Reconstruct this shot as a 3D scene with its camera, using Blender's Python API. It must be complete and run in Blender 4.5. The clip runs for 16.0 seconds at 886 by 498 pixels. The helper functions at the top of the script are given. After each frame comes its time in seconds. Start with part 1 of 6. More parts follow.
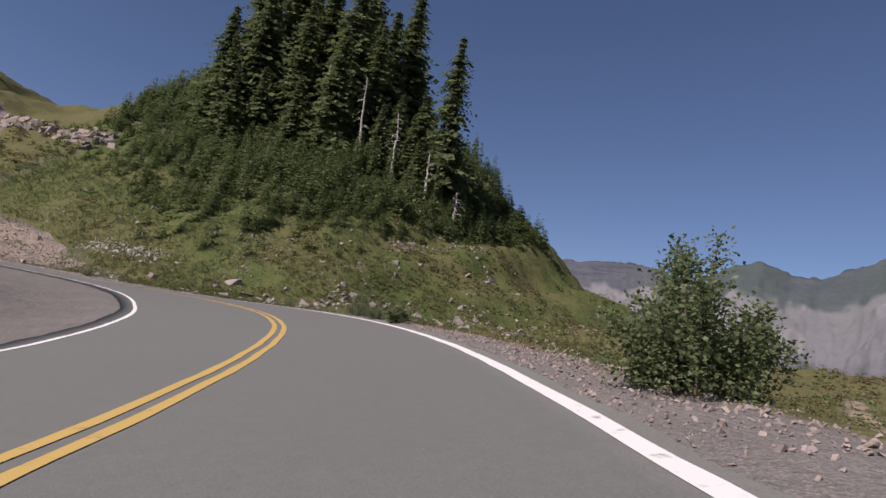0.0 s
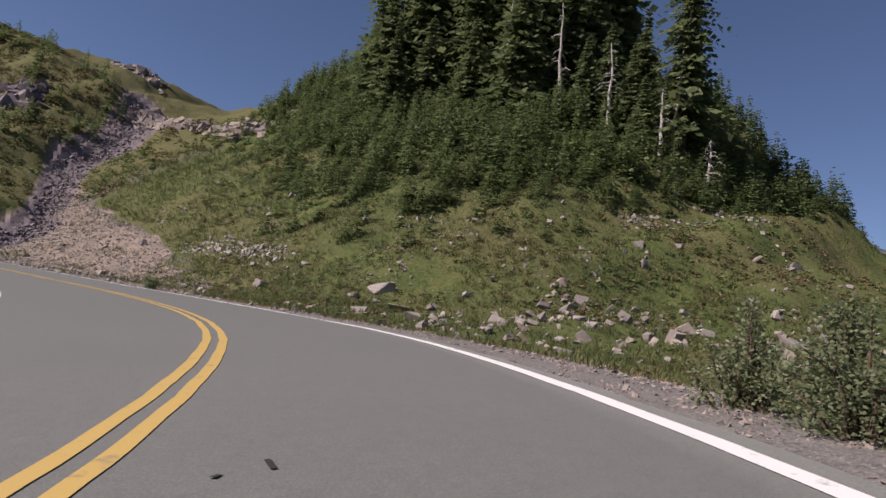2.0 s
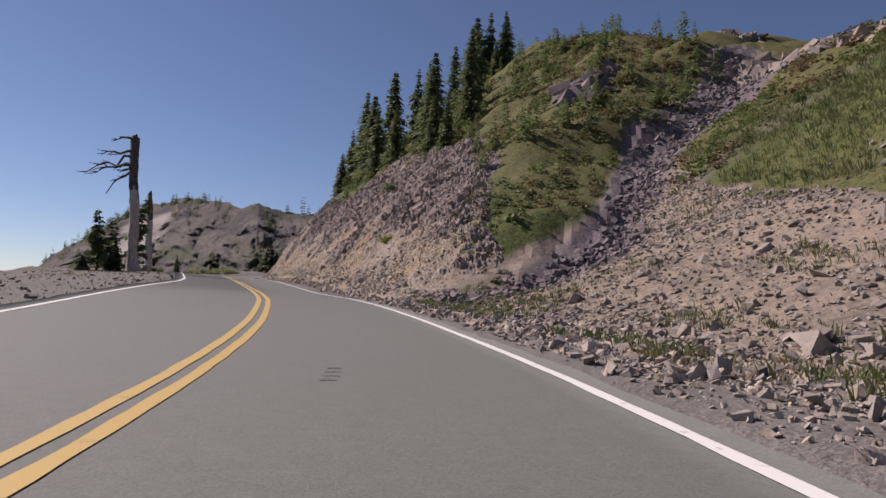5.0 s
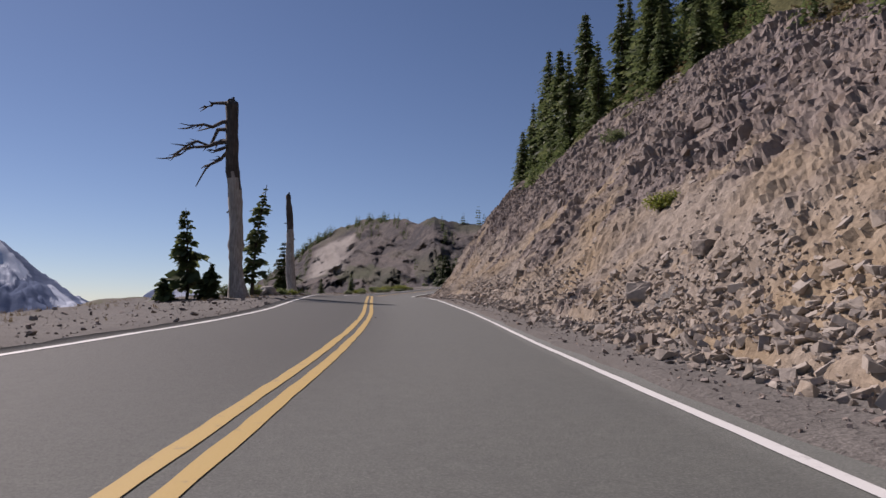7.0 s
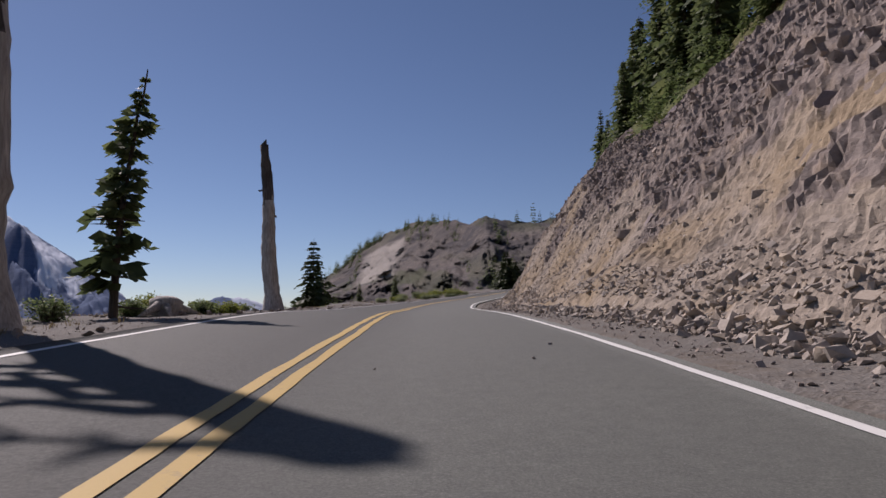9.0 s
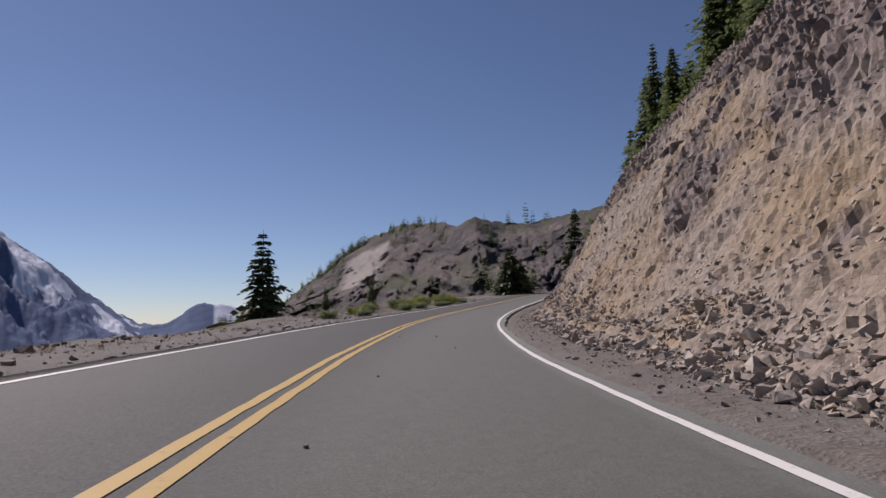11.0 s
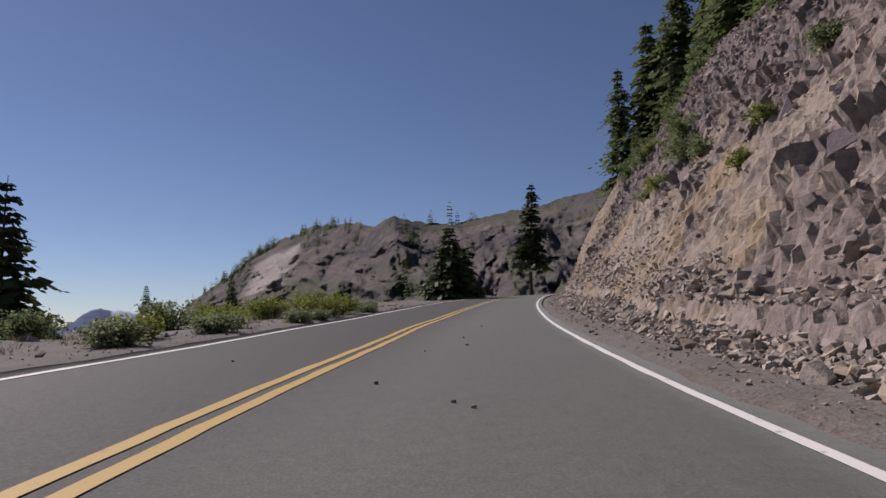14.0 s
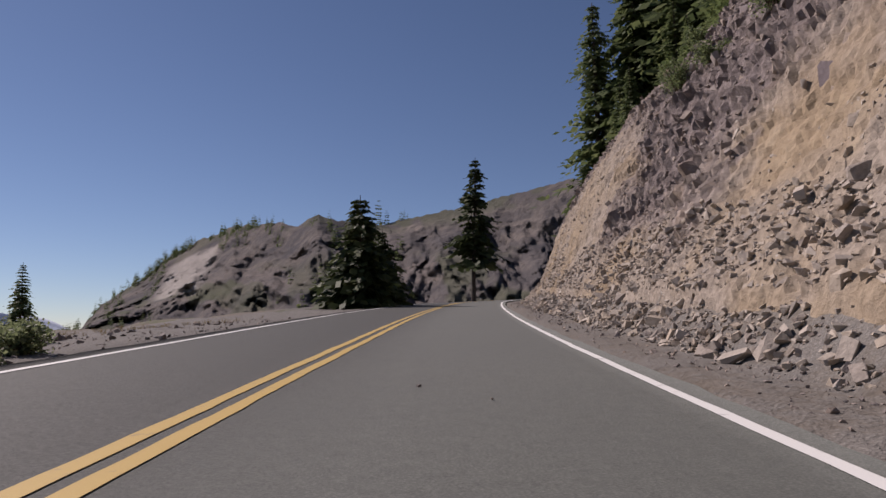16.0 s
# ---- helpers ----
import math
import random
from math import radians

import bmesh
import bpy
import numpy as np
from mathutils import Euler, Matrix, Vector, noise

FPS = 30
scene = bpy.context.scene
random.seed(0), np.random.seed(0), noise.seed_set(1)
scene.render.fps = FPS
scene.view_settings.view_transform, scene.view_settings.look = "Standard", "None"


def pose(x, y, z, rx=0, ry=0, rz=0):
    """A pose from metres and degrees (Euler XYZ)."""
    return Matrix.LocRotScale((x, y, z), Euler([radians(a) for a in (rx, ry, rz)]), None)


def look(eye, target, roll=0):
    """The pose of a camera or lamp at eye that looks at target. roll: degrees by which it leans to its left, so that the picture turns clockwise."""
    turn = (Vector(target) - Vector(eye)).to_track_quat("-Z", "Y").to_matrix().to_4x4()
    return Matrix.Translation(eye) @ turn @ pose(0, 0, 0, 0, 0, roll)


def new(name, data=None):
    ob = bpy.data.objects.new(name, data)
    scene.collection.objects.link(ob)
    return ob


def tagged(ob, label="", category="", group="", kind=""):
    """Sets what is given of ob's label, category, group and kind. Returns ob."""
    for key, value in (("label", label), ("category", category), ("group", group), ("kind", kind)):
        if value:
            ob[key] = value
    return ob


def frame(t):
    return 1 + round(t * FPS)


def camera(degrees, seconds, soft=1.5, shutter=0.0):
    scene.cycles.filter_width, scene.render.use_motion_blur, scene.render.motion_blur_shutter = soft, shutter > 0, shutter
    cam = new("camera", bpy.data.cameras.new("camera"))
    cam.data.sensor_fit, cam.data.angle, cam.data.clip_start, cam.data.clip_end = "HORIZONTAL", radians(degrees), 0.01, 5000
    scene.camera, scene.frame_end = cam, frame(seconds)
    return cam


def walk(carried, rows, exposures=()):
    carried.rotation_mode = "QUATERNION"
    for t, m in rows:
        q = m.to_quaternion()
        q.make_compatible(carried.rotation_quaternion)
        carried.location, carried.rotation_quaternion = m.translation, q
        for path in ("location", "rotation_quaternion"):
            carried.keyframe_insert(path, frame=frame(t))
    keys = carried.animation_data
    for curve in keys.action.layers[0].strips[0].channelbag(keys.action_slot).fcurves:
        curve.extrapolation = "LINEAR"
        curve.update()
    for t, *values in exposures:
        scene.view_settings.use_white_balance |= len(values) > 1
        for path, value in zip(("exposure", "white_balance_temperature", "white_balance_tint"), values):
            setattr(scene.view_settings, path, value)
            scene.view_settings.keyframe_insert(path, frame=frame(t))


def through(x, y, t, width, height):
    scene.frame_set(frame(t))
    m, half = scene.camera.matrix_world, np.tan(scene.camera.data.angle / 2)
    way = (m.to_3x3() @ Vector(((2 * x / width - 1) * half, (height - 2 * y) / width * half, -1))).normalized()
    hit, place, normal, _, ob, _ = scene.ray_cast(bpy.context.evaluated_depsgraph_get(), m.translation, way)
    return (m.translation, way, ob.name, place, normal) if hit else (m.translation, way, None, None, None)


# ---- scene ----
# ---- camera and its way: seconds, x, y, z, heading to the left of +y, tilt up, lean ----
DRIVE = [
    (0.0, 7.94, 2.16, 0.074, -93.77, 9.37, 8.80),
    (0.5, 13.23, 2.28, 0.440, -90.08, 8.82, 9.03),
    (1.0, 18.41, 2.70, 0.750, -86.20, 8.39, 8.78),
    (1.5, 23.57, 3.51, 1.082, -82.03, 7.83, 8.24),
    (2.0, 28.69, 4.79, 1.384, -76.71, 7.46, 7.39),
    (2.5, 33.59, 6.73, 1.622, -70.26, 6.98, 6.38),
    (3.0, 38.17, 9.30, 1.807, -62.20, 6.60, 5.04),
    (3.5, 42.12, 12.48, 1.951, -53.09, 6.17, 3.92),
    (4.0, 45.38, 16.13, 2.051, -43.93, 6.02, 3.26),
    (4.5, 48.04, 20.12, 2.218, -34.79, 5.68, 3.01),
    (5.0, 50.15, 24.55, 2.384, -26.26, 5.39, 2.93),
    (5.5, 51.72, 29.04, 2.541, -20.05, 5.20, 2.19),
    (6.0, 52.94, 33.65, 2.778, -15.55, 5.29, 1.39),
    (6.5, 53.92, 38.41, 3.054, -12.51, 5.51, 0.89),
    (7.0, 54.75, 43.32, 3.303, -10.57, 5.69, 0.29),
    (7.5, 55.49, 48.37, 3.449, -9.19, 5.76, -0.80),
    (8.0, 56.18, 53.42, 3.562, -8.27, 5.82, -1.70),
    (8.5, 56.78, 58.55, 3.792, -7.40, 5.91, -1.39),
    (9.0, 57.24, 64.12, 4.138, -6.03, 6.05, -0.90),
    (9.5, 57.68, 69.93, 4.521, -5.84, 6.16, -0.69),
    (10.0, 58.19, 75.67, 4.835, -6.89, 6.26, -0.75),
    (10.5, 58.75, 81.12, 4.990, -7.25, 6.38, -1.25),
    (11.0, 59.36, 86.54, 5.126, -7.29, 6.54, -1.08),
    (11.5, 59.90, 92.07, 5.193, -7.61, 6.48, -0.75),
    (12.0, 60.54, 97.52, 5.328, -8.11, 6.40, -1.24),
    (12.5, 61.37, 102.86, 5.549, -8.79, 6.60, -1.27),
    (13.0, 62.30, 108.16, 5.741, -10.48, 6.88, -0.84),
    (13.5, 63.45, 113.28, 5.949, -12.60, 6.91, -0.67),
    (14.0, 64.80, 118.35, 6.189, -14.65, 7.13, -0.86),
    (14.5, 66.29, 123.30, 6.442, -16.55, 7.29, -0.69),
    (15.0, 67.85, 127.93, 6.721, -18.20, 7.44, -0.63),
    (15.5, 69.29, 132.08, 6.952, -19.68, 7.55, -0.66),
    (16.0, 70.88, 136.31, 7.204, -20.81, 7.55, -0.83),
]
cam = camera(69.0, 16.0)


def drive_pose(x, y, z, heading, tilt, lean):
    h, k = radians(heading), radians(tilt)
    way = Vector((-math.sin(h) * math.cos(k), math.cos(h) * math.cos(k), math.sin(k)))
    return look(Vector((x, y, z)), Vector((x, y, z)) + way, lean)


walk(cam, [(r[0], drive_pose(*r[1:])) for r in DRIVE],
     [(0, 0.34, 6480, 24), (3, 0.42, 6600, 24), (5, 0.32, 6650, 25), (7.5, 0.09, 6500, 24), (11, 0.04, 6400, 24), (14.5, 0.02, 6450, 24), (15.6, 0.10, 6580, 24), (16, 0.10, 6580, 24)])

# ---- sky, sun ----
SUN_EL, SUN_AZ = radians(41.5), math.atan2(-0.61, 0.79)      # azimuth from +y towards +x
sun_way = Vector((math.sin(SUN_AZ) * math.cos(SUN_EL), math.cos(SUN_AZ) * math.cos(SUN_EL), math.sin(SUN_EL)))
world = bpy.data.worlds.new("sky")
scene.world = world
world.use_nodes = True
wn, wl = world.node_tree.nodes, world.node_tree.links
sky = wn.new("ShaderNodeTexSky")
sky.sky_type, sky.sun_disc = "NISHITA", False
sky.sun_elevation, sky.sun_rotation = SUN_EL, SUN_AZ
sky.altitude, sky.air_density, sky.dust_density, sky.ozone_density = 1500, 0.95, 0.25, 3.0
wn["Background"].inputs["Strength"].default_value = 0.062
wl.new(sky.outputs["Color"], wn["Background"].inputs["Color"])
sun = new("sun", bpy.data.lights.new("sun", "SUN"))
sun.data.energy, sun.data.angle, sun.data.color = 4.8, radians(0.53), (1.0, 0.94, 0.86)
sun.matrix_world = look((0, 0, 100), Vector((0, 0, 100)) - sun_way)

# ---- small helpers ----
rng = np.random.default_rng(11)


def lattice(ix, iy, iz, seed):
    h = (ix * 374761393 + iy * 668265263 + iz * 2147483647 + seed * 974711) & 0xFFFFFFFF
    h = ((h ^ (h >> 13)) * 1274126177) & 0xFFFFFFFF
    return ((h ^ (h >> 16)) & 0xFFFF) / 65535.0


def vnoise(x, y, z=0.0, seed=0):
    """Smooth value noise from -1 to 1 on arrays."""
    x, y, z = np.broadcast_arrays(np.asarray(x, float), np.asarray(y, float), np.asarray(z, float))
    ix, iy, iz = np.floor(x).astype(np.int64), np.floor(y).astype(np.int64), np.floor(z).astype(np.int64)
    fx, fy, fz = x - ix, y - iy, z - iz
    fx, fy, fz = fx * fx * (3 - 2 * fx), fy * fy * (3 - 2 * fy), fz * fz * (3 - 2 * fz)
    out = 0.0
    for a in (0, 1):
        for b in (0, 1):
            for c in (0, 1):
                w = (fx if a else 1 - fx) * (fy if b else 1 - fy) * (fz if c else 1 - fz)
                out = out + w * lattice(ix + a, iy + b, iz + c, seed)
    return out * 2 - 1


def fbm(x, y, z=0.0, octaves=4, seed=0):
    out, amp = 0.0, 1.0
    for k in range(octaves):
        out = out + amp * vnoise(x * 2 ** k, y * 2 ** k, np.asarray(z) * 2 ** k, seed + k)
        amp *= 0.5
    return out


def smooth(a, b, x):
    k = np.clip((x - a) / (b - a), 0, 1)
    return k * k * (3 - 2 * k)


def mesh_of(name, verts, faces, mats=(), smoothed=False, values=None, mat_index=None):
    """A mesh from arrays; values: named per-vertex floats."""
    me = bpy.data.meshes.new(name)
    verts = np.asarray(verts, np.float32).reshape(-1, 3)
    if isinstance(faces, np.ndarray):
        n, k = faces.shape
        me.vertices.add(len(verts))
        me.vertices.foreach_set("co", verts.ravel())
        me.loops.add(n * k)
        me.loops.foreach_set("vertex_index", faces.astype(np.int32).ravel())
        me.polygons.add(n)
        me.polygons.foreach_set("loop_start", np.arange(0, n * k, k, dtype=np.int32))
        me.polygons.foreach_set("loop_total", np.full(n, k, dtype=np.int32))
        me.update(calc_edges=True)
    else:
        me.from_pydata(verts.tolist(), [], faces)
    for m in mats:
        me.materials.append(m)
    if mat_index is not None:
        me.polygons.foreach_set("material_index", np.asarray(mat_index, np.int32))
    me.polygons.foreach_set("use_smooth", np.full(len(me.polygons), bool(smoothed)))
    for key, val in (values or {}).items():
        at = me.attributes.new(key, "FLOAT", "POINT")
        at.data.foreach_set("value", np.asarray(val, np.float32))
    me.update()
    return me


def thing(name, label, category, group="", kind=""):
    return tagged(new(name), label, category, group, kind)


def put(name, me, parent=None, label="", place=None):
    ob = new(name, me)
    if parent is not None:
        ob.parent = parent
    if place is not None:
        ob.matrix_basis = place
    if label:
        ob["label"] = label
    return ob


# ---- the road's line ----
def spline(t, ts, vs):
    i = np.clip(np.searchsorted(ts, t, side="right") - 1, 0, len(ts) - 2)
    u = (t - ts[i]) / (ts[i + 1] - ts[i])
    pad = np.concatenate([[2 * vs[0] - vs[1]], vs, [2 * vs[-1] - vs[-2]]])
    a, b, c, d = pad[i], pad[i + 1], pad[i + 2], pad[i + 3]
    return b + 0.5 * u * (c - a + u * (2 * a - 5 * b + 4 * c - d + u * (3 * (b - c) + d - a)))


EYE = 0.75
_t = np.arange(0, 16.001, 0.02)
_k = np.array([r[:4] for r in DRIVE])
_p = np.stack([spline(_t, _k[:, 0], _k[:, c]) for c in (1, 2, 3)], 1)
_p[:, 2] -= EYE
_p[:, 2] = np.convolve(np.pad(_p[:, 2], 40, "reflect", reflect_type="odd"), np.ones(81) / 81, "valid")


def run_on(p, way, slope, bends, step=0.25):
    """Carries a line on by stretches of (length, turn to the right in degrees)."""
    out, a = [], math.atan2(way[0], way[1])
    q = np.array(p, float)
    for length, turn in bends:
        n = int(length / step)
        for _ in range(n):
            a += radians(turn) / n
            q = q + np.array([math.sin(a) * step, math.cos(a) * step, slope * step])
            out.append(q.copy())
    return np.array(out)


_f = run_on(_p[-1], _p[-1] - _p[-6], 0.064, [(44, 6), (36, 70), (60, 60)])
_b = run_on(_p[0], -(_p[5] - _p[0]), -0.03, [(70, 20)])[::-1]
LINE = np.concatenate([_b, _p, _f])
_d = np.concatenate([[0], np.cumsum(np.linalg.norm(np.diff(LINE[:, :2], axis=0), axis=1))])
STATION = _d - _d[len(_b)]
# even steps
_s = np.arange(STATION[0], STATION[-1], 0.25)
LINE = np.stack([np.interp(_s, STATION, LINE[:, c]) for c in range(3)], 1)
STATION = _s
_g = np.gradient(LINE[:, :2], axis=0)
_g /= np.linalg.norm(_g, axis=1)[:, None]
for _ in range(3):
    _g = np.stack([np.convolve(np.pad(_g[:, c], 4, "edge"), np.ones(9) / 9, "valid") for c in (0, 1)], 1)
SIDE = np.stack([_g[:, 1], -_g[:, 0]], 1)              # to the right of the way


def along(s, d, z=0.0):
    """World place at station s, d metres to the right, z above the road."""
    s, d = np.asarray(s, float), np.asarray(d, float)
    p = [np.interp(s, STATION, LINE[:, c]) for c in range(3)]
    n = [np.interp(s, STATION, SIDE[:, c]) for c in range(2)]
    return np.stack([p[0] + n[0] * d, p[1] + n[1] * d, p[2] + z], -1)


# the same line with its small bends ironed out, for the land farther off
_w = np.exp(-0.5 * (np.arange(-160, 161) / 24.0) ** 2)
_w /= _w.sum()
EASY = np.stack([np.convolve(np.pad(LINE[:, c], 160, "reflect", reflect_type="odd"), _w, "valid") for c in range(3)], 1)
_g = np.gradient(EASY[:, :2], axis=0)
EASY_SIDE = np.stack([_g[:, 1], -_g[:, 0]], 1) / np.linalg.norm(_g, axis=1)[:, None]


def nearest(x, y, easy=False):
    """Station and offset of places on the plan."""
    mid, across = (EASY, EASY_SIDE) if easy else (LINE, SIDE)
    x, y = np.ravel(x), np.ravel(y)
    coarse = mid[::4, :2]
    idx = np.empty(len(x), np.int64)
    for a in range(0, len(x), 20000):
        b = slice(a, a + 20000)
        dd = (x[b, None] - coarse[None, :, 0]) ** 2 + (y[b, None] - coarse[None, :, 1]) ** 2
        idx[b] = dd.argmin(1) * 4
    best = np.full(len(x), 1e18)
    out = idx.copy()
    for k in range(-4, 5):
        j = np.clip(idx + k, 0, len(mid) - 1)
        dd = (x - mid[j, 0]) ** 2 + (y - mid[j, 1]) ** 2
        m = dd < best
        best[m], out[m] = dd[m], j[m]
    dx, dy = x - mid[out, 0], y - mid[out, 1]
    side = dx * across[out, 0] + dy * across[out, 1]
    return STATION[out], np.where(side >= 0, 1, -1) * np.sqrt(best), out


# edges of the lanes: station, right white line, centre, left white line
LANES = [(-70, 1.4, -1.5, -4.5), (3, 1.42, -1.5, -4.5), (10, 1.65, -1.32, -4.55), (16, 1.77, -1.15, -4.75), (24, 1.94, -1.09, -4.9), (34, 2.05, -1.15, -4.75), (40, 1.88, -1.25, -4.6), (46, 1.65, -1.33, -4.55),
         (50, 1.53, -1.42, -4.6), (56, 1.60, -1.28, -4.75), (60, 1.62, -1.17, -4.8), (68, 1.72, -1.02, -4.65), (77, 1.86, -1.04, -4.35), (85, 2.03, -1.08, -4.05), (90, 2.14, -1.03, -3.9), (100, 2.08, -1.05, -4.0),
         (109, 1.88, -1.22, -4.35), (116, 1.74, -1.24, -4.35), (124, 1.65, -1.38, -4.35), (132, 1.63, -1.47, -4.35), (142, 1.66, -1.56, -4.3), (150, 1.67, -1.58, -4.25), (163, 1.65, -1.52, -4.1), (175, 1.65, -1.4, -4.2), (190, 1.7, -1.4, -4.5), (310, 1.85, -1.5, -4.8)]
LANES = np.array(LANES)


_ds = np.interp(_k[:, 0], _t, _d[len(_b):len(_b) + len(_t)] - _d[len(_b)])
_lean = np.array([r[6] for r in DRIVE])
_lean = np.convolve(np.pad(_lean, 1, "edge"), [0.25, 0.5, 0.25], "valid")


def bank(s):
    """Slope of the road across its width, up to the right."""
    return np.tan(np.radians(np.interp(s, np.r_[-60, _ds, 200], np.r_[4.0, _lean, 0.0])))


def lane(s, which):
    return np.interp(s, LANES[:, 0], LANES[:, which])


# ---- lie of the land: heights above the road by station and offset ----
OUT = np.array([3.1, 4.3, 6.0, 9.0, 13.0, 20.0, 32.0, 55.0, 90.0, 160.0])
HILLSIDE = [(-60, 0, -.1, -.6, -1.2, -1.8, -2.5, -4, -7, -14, -30), (10, 0, -.1, -.4, -.8, -1.1, -.6, 1.0, 1, -6, -24), (24, 0, -.05, -.2, -.4, -.5, -.2, .8, 1.0, -5, -22),
            (32, 0, 0, 0, .1, .3, .8, 1.8, 2.6, -2, -18), (36, 0, 0, .1, .3, .7, 1.3, 2.6, 3.8, 0, -16), (40, 0, .05, .2, .55, 1.2, 2.4, 5.8, 8.6, 5, -12), (43, 0, .05, .3, .9, 2.4, 5.0, 8.6, 15, 12, -8),
            (47, 0, .1, .6, 1.6, 3.8, 6.8, 13, 25, 22, 0), (52, 0, .1, .7, 2.3, 4.5, 8.5, 16, 33, 29, 10), (58, 0, .05, .5, 1.8, 4.0, 8.5, 16.4, 36, 33, 18),
            (64, 0, .05, .5, 2.0, 4.2, 8.8, 16.5, 36.5, 33, 22), (70, 0, .05, .45, 1.6, 3.7, 8.5, 17.2, 35.5, 33, 24)]
CUTTING = [(73, 0, .1, .8, 2.2, 4.0, 9.0, 17.8, 34.5, 32, 24), (76, 0, .3, 2.0, 3.8, 5.0, 8.8, 18, 33, 31, 24), (80.7, 0, .5, 2.6, 5.2, 7.0, 8.8, 17.5, 30.5, 29, 24),
           (86, 0, .3, 2.4, 5.4, 9.0, 13, 17.5, 27.6, 28, 24), (93, 0, .3, 2.3, 6.0, 9.9, 14.8, 22, 26.6, 28, 26), (100, 0, .25, 1.3, 5.2, 9.5, 16, 25, 29, 29, 28), (108, 0, .25, 1.2, 5.2, 9.7, 16.5, 27, 31, 30, 30),
           (118, 0, .25, 1.5, 5.0, 10.5, 18, 30, 32, 32, 32), (130, 0, .3, 1.8, 6.8, 11, 18, 27, 31, 34, 34), (140, 0, .6, 3.6, 8.0, 12, 18, 26, 31, 35, 36), (152, 0, .6, 3.5, 8.2, 12.4, 18, 25, 31, 35, 36),
           (160, 0, .8, 3.4, 8.4, 13, 17.5, 24, 30, 34, 36), (166, 0, 1.5, 3.8, 8.4, 13, 17.5, 24, 30, 34, 36), (174, 0, 1.4, 3.9, 9.6, 14, 18.5, 25, 30, 34, 36), (183, 0, 1.4, 3.7, 9.4, 14.5, 19, 25, 30, 34, 36),
           (194, 0, 1.6, 6.0, 9.6, 13.5, 18.5, 23, 27, 32, 36), (207, 0, 1.0, 5.0, 9.6, 13.5, 18, 22, 26, 30, 34), (228, 0, .2, 1.0, 2.5, 5, 9, 13, 18, 24, 30)]
RIGHT = np.array(HILLSIDE + CUTTING)
OUT_LEFT = np.array([4.5, 6.5, 10.0, 14.0, 18.0, 26.0, 45.0, 90.0, 200.0, 600.0])
LEFTWARD = [(-60, 0, -.1, -.3, -.5, -.8, -3, -14, -36, -80, -120), (45, 0, -.1, -.3, -.5, -.9, -3, -14, -36, -80, -120),
            (72, 0, -.05, -.1, -.3, -1.0, -4, -14, -36, -80, -120), (145, 0, -.05, -.1, -.5, -2.0, -4.5, -14, -36, -80, -120),
            (190, 0, -.05, -.2, -.6, -1.0, -1.6, -9, -34, -80, -120), (210, 0, -.05, -.1, -.2, -.3, -.8, -2, -8, -50, -120), (295, 0, -.05, 0, .1, .2, .4, .4, -3, -50, -120)]
LEFT = np.array(LEFTWARD)


def table(s, d, tab, knots):
    """Smooth in s, straight in d."""
    i = np.clip(np.searchsorted(tab[:, 0], s, side="right") - 1, 0, len(tab) - 2)
    u = np.clip((s - tab[i, 0]) / (tab[i + 1, 0] - tab[i, 0]), 0, 1)
    u = u * u * (3 - 2 * u)
    k = np.clip(np.searchsorted(knots, d, side="right") - 1, 0, len(knots) - 2)
    v = np.clip((d - knots[k]) / (knots[k + 1] - knots[k]), 0, 1)
    lo = tab[i, k + 1] * (1 - v) + tab[i, k + 2] * v
    hi = tab[i + 1, k + 1] * (1 - v) + tab[i + 1, k + 2] * v
    return lo * (1 - u) + hi * u


def stream(d):
    return np.interp(d, [4, 6.2, 12, 16.2, 20, 33.6, 45], [69.5, 70.2, 72.3, 76.7, 80.5, 87.3, 93.0])


def gully(s, d):
    """How deep in the stream bed that runs down to the road a place lies, 0 to 1."""
    mid = stream(d) + 0.8 * vnoise(d * 0.25, 3.3, 0, 5)
    return np.exp(-((s - mid) / (1.3 + 0.06 * d)) ** 2) * smooth(5, 9, d) * (1 - smooth(34, 42, d))


